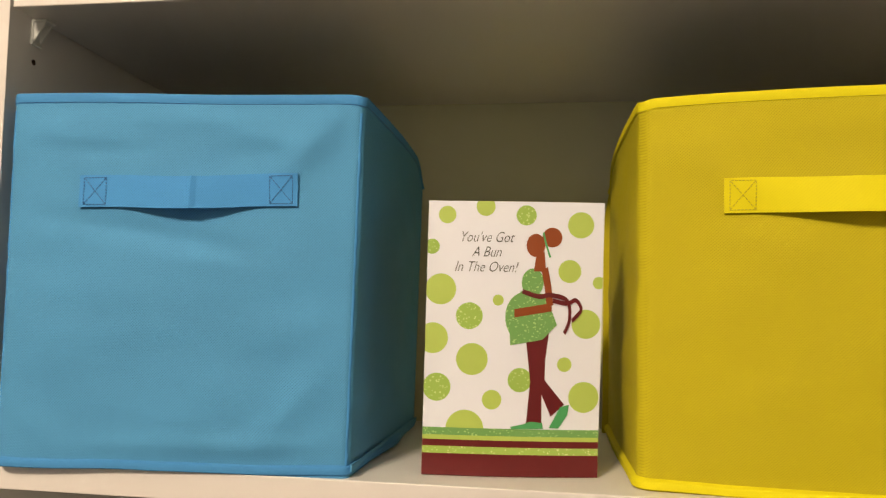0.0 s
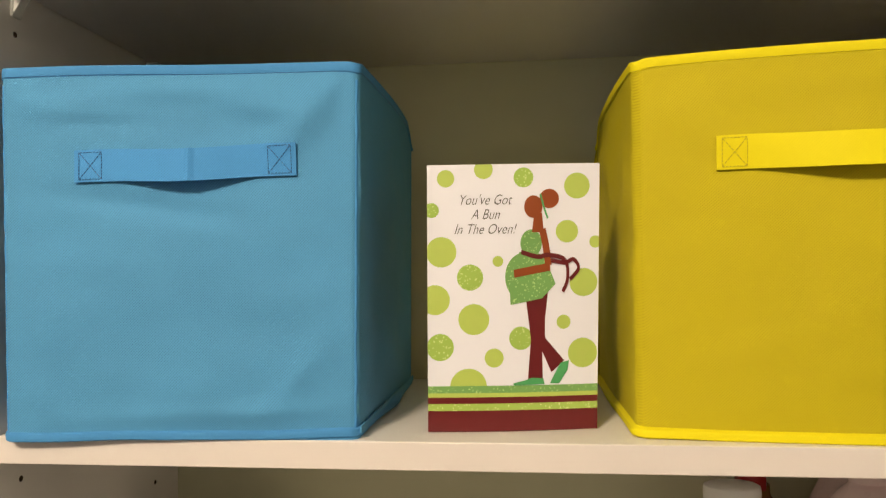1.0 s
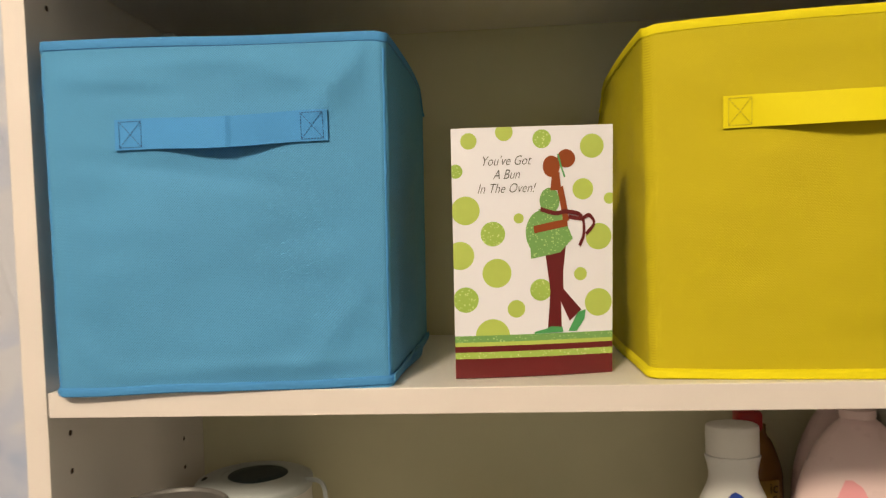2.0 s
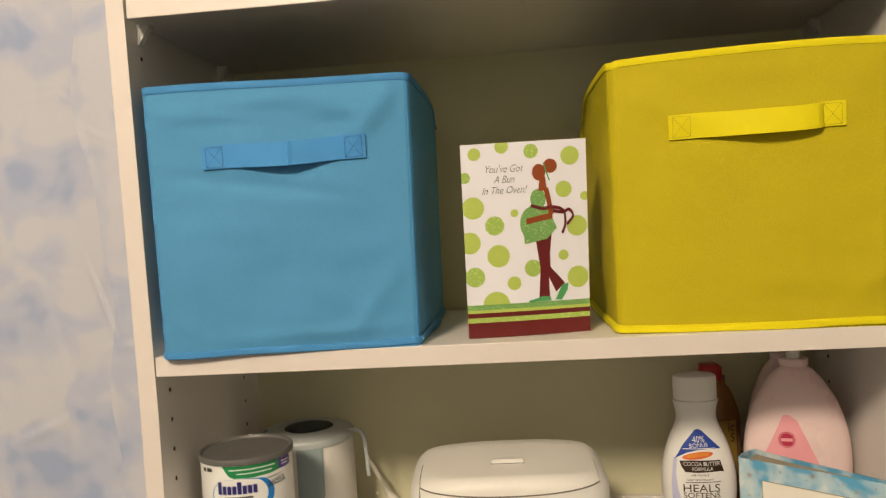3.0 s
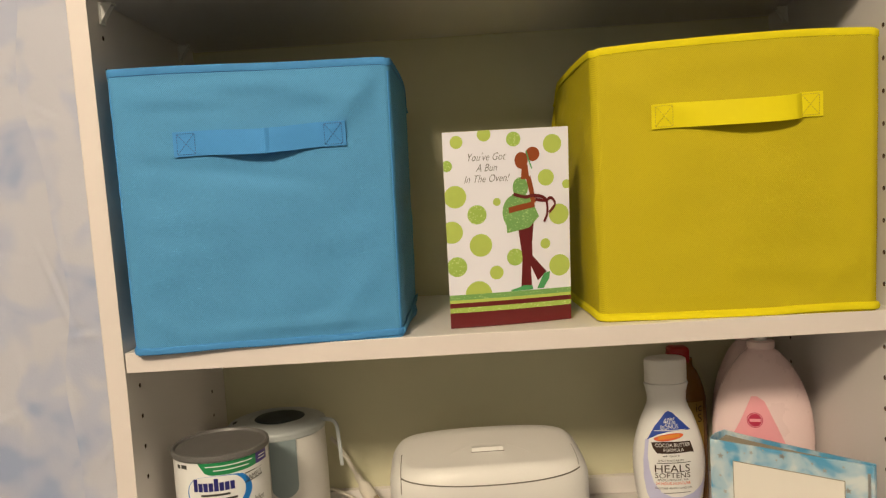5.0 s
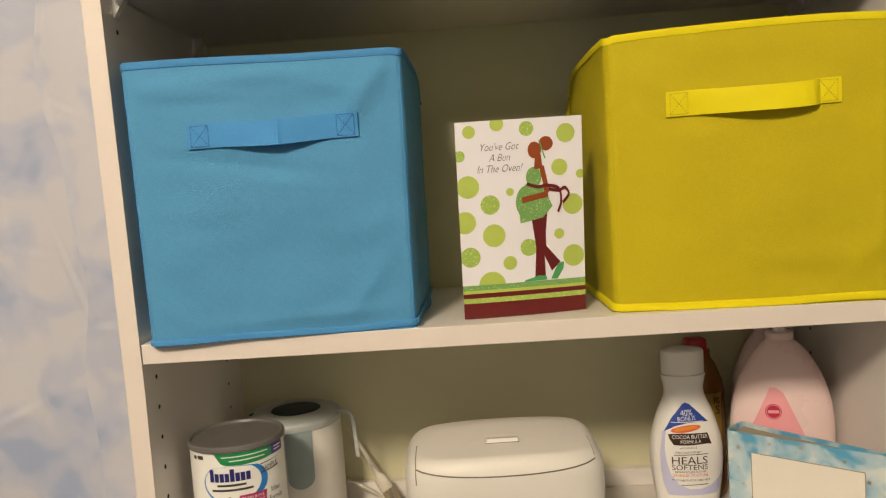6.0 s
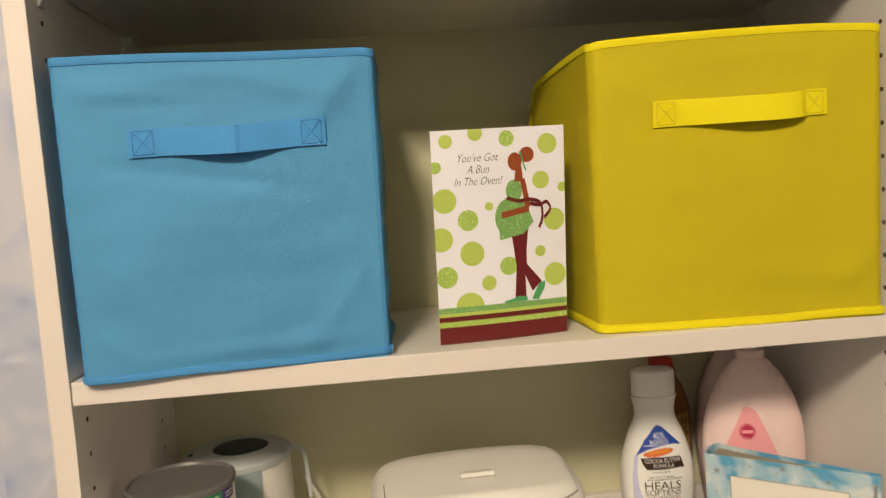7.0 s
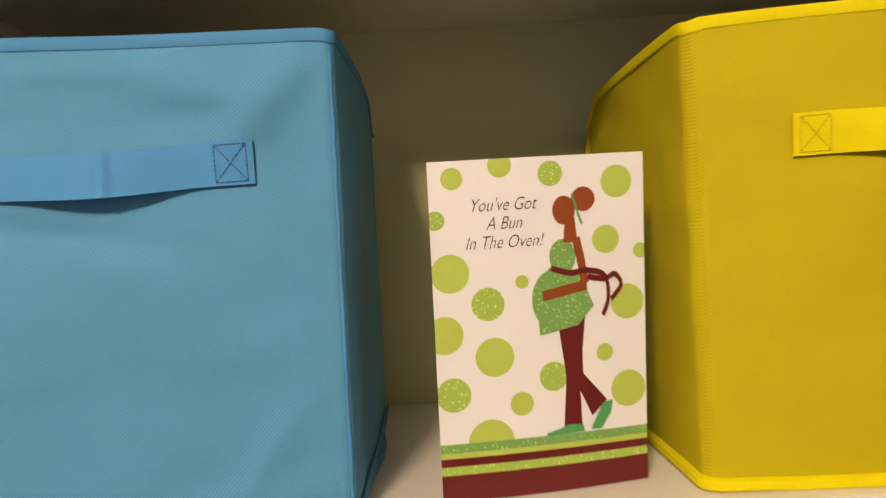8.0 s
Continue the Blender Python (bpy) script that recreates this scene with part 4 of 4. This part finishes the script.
seam = [tub_line(-0.0945 + 0.189 * k / 40, 0.528 + 0.05 * (abs(-1 + k / 20) ** 2.2), 0.0001) for k in range(41)]
part("lid_seam", sweep(seam, ring(0.0009, 0.0007, 6)), M_SEAM, tub, "curved gap along the front edge of the lid")
for sx, v0, v1, thick in ((-1, 0.500, 0.655, 0.0005), (1, 0.590, 0.655, 0.00025)):
    side = [tub_line(sx * 0.0945, v0 + (v1 - v0) * k / 24, 0.0001) for k in range(25)]
    part("lid_seam", sweep(side, ring(thick, 0.8 * thick, 6)), M_SEAM, tub)
part("latch", sheet(lambda u, v: (-0.017 + 0.034 * u, -0.029 + 0.014 * v, tub_top(-0.017 + 0.034 * u, -0.029 + 0.014 * v) + 0.0010 + 0.0036 * (1 - v) ** 1.4), 12, 8, 0.0070), M_PLASTIC, tub, "small raised push latch")
part("latch_gap", sweep([(-0.0180, -0.0300, tub_top(-0.018, -0.030) + 0.0003), (0.0180, -0.0300, tub_top(0.018, -0.030) + 0.0003)], ring(0.0007, 0.0005, 6)), M_SEAM, tub)
part("lid_ridge", sweep([(-0.045 + 0.09 * k / 30, -0.006 - 14 * (-0.045 + 0.09 * k / 30) ** 2, tub_top(-0.045 + 0.09 * k / 30, -0.006 - 14 * (-0.045 + 0.09 * k / 30) ** 2) - 0.0002) for k in range(31)], ring(0.0014, 0.00035, 8)), M_PLASTIC, tub)


# ---- lower shelf: lotion bottles ----
def shaped_bottle(keys, sx, sy, power, n=56):
    return lathe(smooth_profile(keys, 70), n, sx, sy, power)


def bottle_face(keys, sx, sy, power):
    """A point on the front of a flattened bottle: u metres across, v metres up."""
    prof = smooth_profile(keys, 70)

    def place(u, v, lift=0.0003):
        r = prof[0][0]
        for a, b in zip(prof, prof[1:]):
            if min(a[1], b[1]) <= v <= max(a[1], b[1]) and b[1] != a[1]:
                r = a[0] + (b[0] - a[0]) * (v - a[1]) / (b[1] - a[1])
        t = min(0.985, abs(u) / (r * sx))
        return Vector((u, -r * sy * (1 - t ** power) ** (1 / power) - lift, v))
    return place


BK = [(0.030, 0.0), (0.0335, 0.002), (0.0365, 0.012), (0.0412, 0.040), (0.0442, 0.072), (0.0422, 0.099), (0.0340, 0.128), (0.0258, 0.147), (0.0236, 0.157), (0.0247, 0.167), (0.0264, 0.174), (0.0264, 0.1765), (0.020, 0.1775)]
lotion = thing("lotion_bottle", "cream lotion bottle with a white cap and blue bonus label", "lotion bottle", pose(0.5835, 0.199, Z_LOW, 0, 0, -2))
part("body", shaped_bottle(BK, 1.0, 0.60, 2.2), M_CREAM, lotion)
part("cap", lathe([(0.0245, 0.1775), (0.0256, 0.1785), (0.0258, 0.2030), (0.0250, 0.2060), (0.0225, 0.2075), (0.006, 0.2077)], 56, 1.0, 0.72), M_CAP, lotion, "white ribbed screw cap")
lp = bottle_face(BK, 1.0, 0.60, 2.2)
S = 0.000268


def lab(X, Y):
    return ((X - 212) * S, 0.2075 - (Y - 62) * S)


def label_shape(points, material, lift, name="printed_shape"):
    part(name, patch([lab(*p) for p in points], lambda u, v: lp(u, v, lift)), material, lotion, smooth=False)


label_shape([(96, 424), (112, 420), (106, 450), (101, 500), (106, 560), (122, 620), (155, 668), (200, 690), (250, 692), (300, 678), (340, 650), (358, 622), (352, 680), (330, 720), (110, 722), (92, 670), (82, 600), (82, 520)], M_LAB_LILAC, 0.0002)
label_shape([(203, 298), (222, 306), (300, 386), (250, 384), (200, 388), (150, 400), (102, 426), (140, 362), (190, 304)], M_LAB_DEEPBLUE, 0.0003)
label_shape(disc(197, 413, 67, 1, 32, ry=15, turn=-0.13), M_LAB_RED, 0.0005)
label_shape([(118, 436), (170, 432), (292, 434), (298, 452), (308, 486), (290, 482), (200, 486), (140, 484), (124, 460)], M_LAB_BROWN, 0.0006)


def label_words(body, X, Y, height, material, stretch=1.0, turn=0.0, lift=0.0008):
    lettering("lettering", body, height * S / 0.70, lab(X, Y), lambda u, v: lp(u, v, lift), material, lotion, stretch=stretch, turn=turn)


label_words("40%", 205, 356, 28, M_LABEL, 0.8, 0.06)
label_words("BONUS", 203, 377, 19, M_LABEL, 0.9, 0.06)
label_words("COCOA BUTTER", 212, 456, 17, M_LABEL, 0.86)
label_words("FORMULA", 214, 477, 15, M_LABEL, 0.95)
label_words("with Vitamin E", 201, 501, 10, M_INK_GREY, 0.9)
label_words("DAILY SKIN THERAPY", 201, 522, 9, M_INK_GREY, 0.92)
label_words("HEALS", 205, 572, 35, M_LAB_BROWN, 1.15)
label_words("SOFTENS", 206, 599, 24, M_LAB_BROWN, 1.15)
label_words("RELIEVES ROUGH, DRY SKIN", 208, 613, 9, M_LAB_BROWN, 0.85)
label_words("24 HOUR MOISTURE", 208, 631, 13, M_LAB_RED, 0.92)
label_words("SMOOTHES MARKS & TONES SKIN", 210, 652, 9, M_LAB_BROWN, 0.85)
for x0, x1, y in ((138, 290, 528), (165, 285, 670), (135, 275, 382)):
    label_shape([(x0, y), (x1, y - 2), (x1, y + 1), (x0, y + 3)], M_INK_GREY if y > 400 else M_LABEL, 0.0007, "printed_bar")
label_shape([(150, 408), (246, 398), (246, 412), (150, 424)], M_LAB_ORANGE, 0.0007, "printed_bar")

amber = thing("amber_bottle", "amber bottle with a red cap behind the lotion", "bottle", pose(0.623, 0.264, Z_LOW, 0, 0, 0))
AK = [(0.026, 0.0), (0.029, 0.003), (0.0295, 0.03), (0.0295, 0.12), (0.028, 0.145), (0.020, 0.170), (0.014, 0.180), (0.0135, 0.190)]
part("body", shaped_bottle(AK, 1.0, 0.95, 2.0, 40), M_AMBER, amber)
part("cap", box(-0.018, 0.008, -0.013, 0.013, 0.184, 0.206, 0.004), M_REDCAP, amber, "red flip cap")
ap = on_tin(0.0302, 0.02)
part("label", patch([(-0.02, 0.05), (0.02, 0.05), (0.02, 0.118), (-0.02, 0.118)], lambda u, v: ap(u, v, 0.0)), M_YELLOW_INK, amber, smooth=False)
for u, v, word in ((0.012, 0.105, "ic"), (0.013, 0.091, "S")):
    lettering("lettering", word, 0.016, (u, v), lambda a, b: ap(a, b, 0.0006), M_LAB_BROWN, amber)

PK = [(0.040, 0.0), (0.046, 0.003), (0.052, 0.025), (0.0585, 0.078), (0.0600, 0.108), (0.0568, 0.142), (0.0470, 0.174), (0.0330, 0.199), (0.0225, 0.2115), (0.0170, 0.216), (0.015, 0.219)]


def pink_bottle(m, label, sealed):
    b = thing("pump_bottle", label, "lotion bottle", m, "pink pump bottles")
    part("body", shaped_bottle(PK, 1.0, 0.55, 2.1), M_PINK, b)
    part("collar", lathe([(0.0150, 0.2185), (0.0160, 0.2195), (0.0160, 0.2265), (0.0140, 0.2275)], 36), M_PINK, b)
    part("pump_stem", lathe([(0.0075, 0.2270), (0.0075, 0.2530), (0.0070, 0.2540)], 24), M_CAP, b)
    part("pump_head", sweep(smooth_profile([(-0.011, 0.0, 0.2575), (0.004, 0.0, 0.2585), (0.022, 0.0, 0.2570), (0.040, 0.0, 0.2530)], 20), [(-0.008, -0.0035), (0.008, -0.0035), (0.0085, 0.0005), (0.006, 0.003), (-0.006, 0.003), (-0.0085, 0.0005)]), M_CAP, b, "white pump head with a spout")
    if sealed:
        pp = bottle_face(PK, 1.0, 0.55, 2.1)
        part("label", patch([(-0.012, 0.166), (-0.006, 0.166), (0.002, 0.160), (0.030, 0.095), (-0.046, 0.095)], lambda u, v: pp(u - 0.009, v, 0.0003)), M_PINK_TRI, b, "deep pink triangle label", smooth=False)
        part("seal", patch(disc(-0.010, 0.1385, 0.0089, 1, 36), lambda u, v: pp(u - 0.009, v, 0.0006)), M_PINK_RED, b, "round crimson seal", smooth=False)
        part("seal_ring", ribbon([(-0.010 + 0.0077 * math.cos(k * math.pi / 12), 0.1385 + 0.0077 * math.sin(k * math.pi / 12)) for k in range(25)], 0.0007, lambda u, v: pp(u - 0.009, v, 0.0008)), M_PINK_TRI, b, smooth=False)
        part("printed_bar", patch([(-0.0160, 0.1367), (-0.0040, 0.1367), (-0.0040, 0.1402), (-0.0160, 0.1402)], lambda u, v: pp(u - 0.009, v, 0.0010)), M_PINK_TRI, b, smooth=False)
    return b


pink_bottle(pose(0.6930, 0.176, Z_LOW, 0, 0, -3), "pale pink pump lotion bottle behind the sky-print album", True)
pink_bottle(pose(0.7060, 0.262, Z_LOW, 0, 0, 4) @ Matrix.Diagonal((0.76, 0.80, 0.965, 1.0)), "pale pink pump bottle standing behind another one", False)


# ---- lower shelf: album ----
AL, AH, AT = 0.166, 0.1285, 0.044
album = thing("photo_album", "sky-print photo album with silver stars and a blank window", "photo album", pose(0.6105, 0.1180, Z_LOW, 0, 0, -40.0))
part("front_cover", box(0.0, AL, 0.0, 0.003, 0.0, AH, 0.0008), M_SKY, album, "cloud-print front cover", smooth=False)


def album_depth(x):
    """The covers lie closer together towards the opening edge."""
    return AT - (AT - 0.012) * (x / AL) ** 0.8


part("back_cover", sheet(lambda u, v: (0.002 + (AL - 0.002) * u, album_depth(AL * u) - 0.003, AH * v), 16, 2, -0.003), M_SKY, album, smooth=False)
part("spine", sheet(lambda u, v: (-0.003 * math.sin(math.pi * u) + 0.002 * u, 0.0035 + (AT - 0.0068) * u, AH * v), 12, 4, 0.0022), M_SKY, album)
for k in range(13):
    part("page", sheet(lambda u, v, k=k: (0.004 + (AL - 0.010 - 0.0006 * (k % 3)) * u, 0.0038 + (k + 0.3) / 13 * (album_depth(AL * u) - 0.0075), 0.003 + (AH - 0.0065 - 0.0005 * (k % 2)) * v), 10, 1, -0.0004), M_PAGES, album, "grey album page", smooth=False)
part("window_paper", box(0.025, AL - 0.027, -0.0007, -0.0001, 0.010, AH - 0.0205), M_PAPER, album, "blank cream window sheet", smooth=False)
wx0, wx1, wz0, wz1 = 0.025, AL - 0.027, 0.010, AH - 0.0205
bm = bmesh.new()
for a, b in (((wx0, wz0), (wx1, wz0)), ((wx1, wz0), (wx1, wz1)), ((wx1, wz1), (wx0, wz1)), ((wx0, wz1), (wx0, wz0))):
    sweep([(a[0], -0.0006, a[1]), (b[0], -0.0006, b[1])], ring(0.0005, 0.0005, 5), up=Vector((0, 1, 0)), bm=bm)
part("window_edge", bm, M_PAGES, album, smooth=False)
part("clasp", box(AL - 0.006, AL - 0.003, -0.0012, -0.0001, 0.02, AH - 0.008, 0.0005), M_SILVER, album, smooth=False)


def star_outline(cx, cz, r, turn, inner=0.42):
    return [(cx + (r if k % 2 == 0 else r * inner) * math.sin(turn + k * math.pi / 5), cz + (r if k % 2 == 0 else r * inner) * math.cos(turn + k * math.pi / 5)) for k in range(10)]


for i, (x, z, r) in enumerate(((0.011, 0.101, 0.0042), (0.019, 0.106, 0.0018), (0.045, 0.1105, 0.0026), (0.038, 0.1085, 0.0014), (0.058, 0.1155, 0.0014), (0.078, 0.1125, 0.0040), (0.072, 0.107, 0.0016),
                               (0.108, 0.110, 0.0018), (0.120, 0.105, 0.0030), (0.138, 0.112, 0.0018), (0.010, 0.078, 0.0020), (0.015, 0.060, 0.0030), (0.142, 0.088, 0.0038), (0.150, 0.066, 0.0020), (0.012, 0.035, 0.0022))):
    part("foil_star", patch(star_outline(x, z + 0.0105, r, 0.3 * i), lambda u, v: Vector((u, -0.0004, v))), M_SILVER, album, smooth=False)


# ---- upper shelf ----
star = thing("star_lamp", "yellow metal star lamp with small round bulbs", "star lamp", pose(0.149, 0.072, Z_TOP, 0, 0, 0))
SR, SD = 0.128, 0.026
points = [Vector(p) for p in star_outline(0, 0, SR, 0.0, 0.46)]
outer = []
for k, p in enumerate(points):
    if k % 2:
        outer.append(p)
    else:                      # blunt tips
        for q in (points[k - 1], points[(k + 1) % 10]):
            outer.append(p.lerp(q, 0.15))
lift_z = -min(p.y for p in outer)
outer = [(p.x, p.y + lift_z) for p in outer]
bm = bmesh.new()
bm.faces.new([bm.verts.new((x * 0.99, -0.0150, lift_z + (z - lift_z) * 0.99)) for x, z in outer])
lid = bmesh.ops.extrude_face_region(bm, geom=bm.faces[:])
bmesh.ops.translate(bm, vec=(0, -0.0014, 0), verts=[v for v in lid["geom"] if isinstance(v, bmesh.types.BMVert)])
bmesh.ops.triangulate(bm, faces=bm.faces[:])
part("star_face", bm, M_STAR, star, smooth=False)
bm = bmesh.new()
rim = []
for x, z in outer:
    rim.append([bm.verts.new((x, y, z)) for y in (-SD, 0.001)] + [bm.verts.new((x * 0.985, y, lift_z + (z - lift_z) * 0.985)) for y in (0.001, -SD)])
for k in range(len(rim)):
    a, b = rim[k], rim[(k + 1) % len(rim)]
    for j in range(4):
        bm.faces.new((a[j], a[(j + 1) % 4], b[(j + 1) % 4], b[j]))
bmesh.ops.recalc_face_normals(bm, faces=bm.faces[:])
part("star_rim", bm, M_STAR, star, "raised yellow rim", smooth=False)
for k in range(5):
    for q in (0.75, 0.40):
        a = k * 2 * math.pi / 5
        bm = bmesh.new()
        bmesh.ops.create_uvsphere(bm, u_segments=20, v_segments=12, radius=0.0075, matrix=Matrix.Translation((SR * q * math.sin(a), -0.025, lift_z + SR * q * math.cos(a))))
        part("bulb", bm, M_BULB, star, "small frosted bulb")
        part("socket", sweep([(SR * q * math.sin(a), -0.016, lift_z + SR * q * math.cos(a)), (SR * q * math.sin(a), -0.022, lift_z + SR * q * math.cos(a))], ring(0.0045, 0.0045, 12)), M_STAR, star)


def jar(name, x, y, r, h, material, lid, label, category):
    b = thing(name, label, category, pose(x, y, Z_TOP))
    part("body", lathe(smooth_profile([(r * 0.86, 0.0), (r * 0.97, 0.002), (r, 0.008), (r, h * 0.7), (r * 0.9, h * 0.85), (r * 0.62, h * 0.9)], 30), 40), material, b)
    part("lid", lathe([(r * 0.62, h * 0.9), (r * 0.68, h * 0.905), (r * 0.68, h), (r * 0.6, h * 1.01)], 32), lid, b)
    return b


jar("teal_bottle", 0.326, 0.050, 0.0195, 0.12, M_TEAL, M_CAP, "small teal plastic bottle on the upper shelf", "bottle")
jar("blush_jar", 0.373, 0.053, 0.022, 0.10, M_BLUSH, M_CAP, "pale blush plastic jar on the upper shelf", "jar")
jar("mint_bottle", 0.416, 0.050, 0.0165, 0.12, M_MINT, M_CAP, "small mint green bottle on the upper shelf", "bottle")
jar("dark_jar", 0.449, 0.055, 0.0125, 0.09, M_DARK, M_CAP, "small dark plastic jar on the upper shelf", "jar")
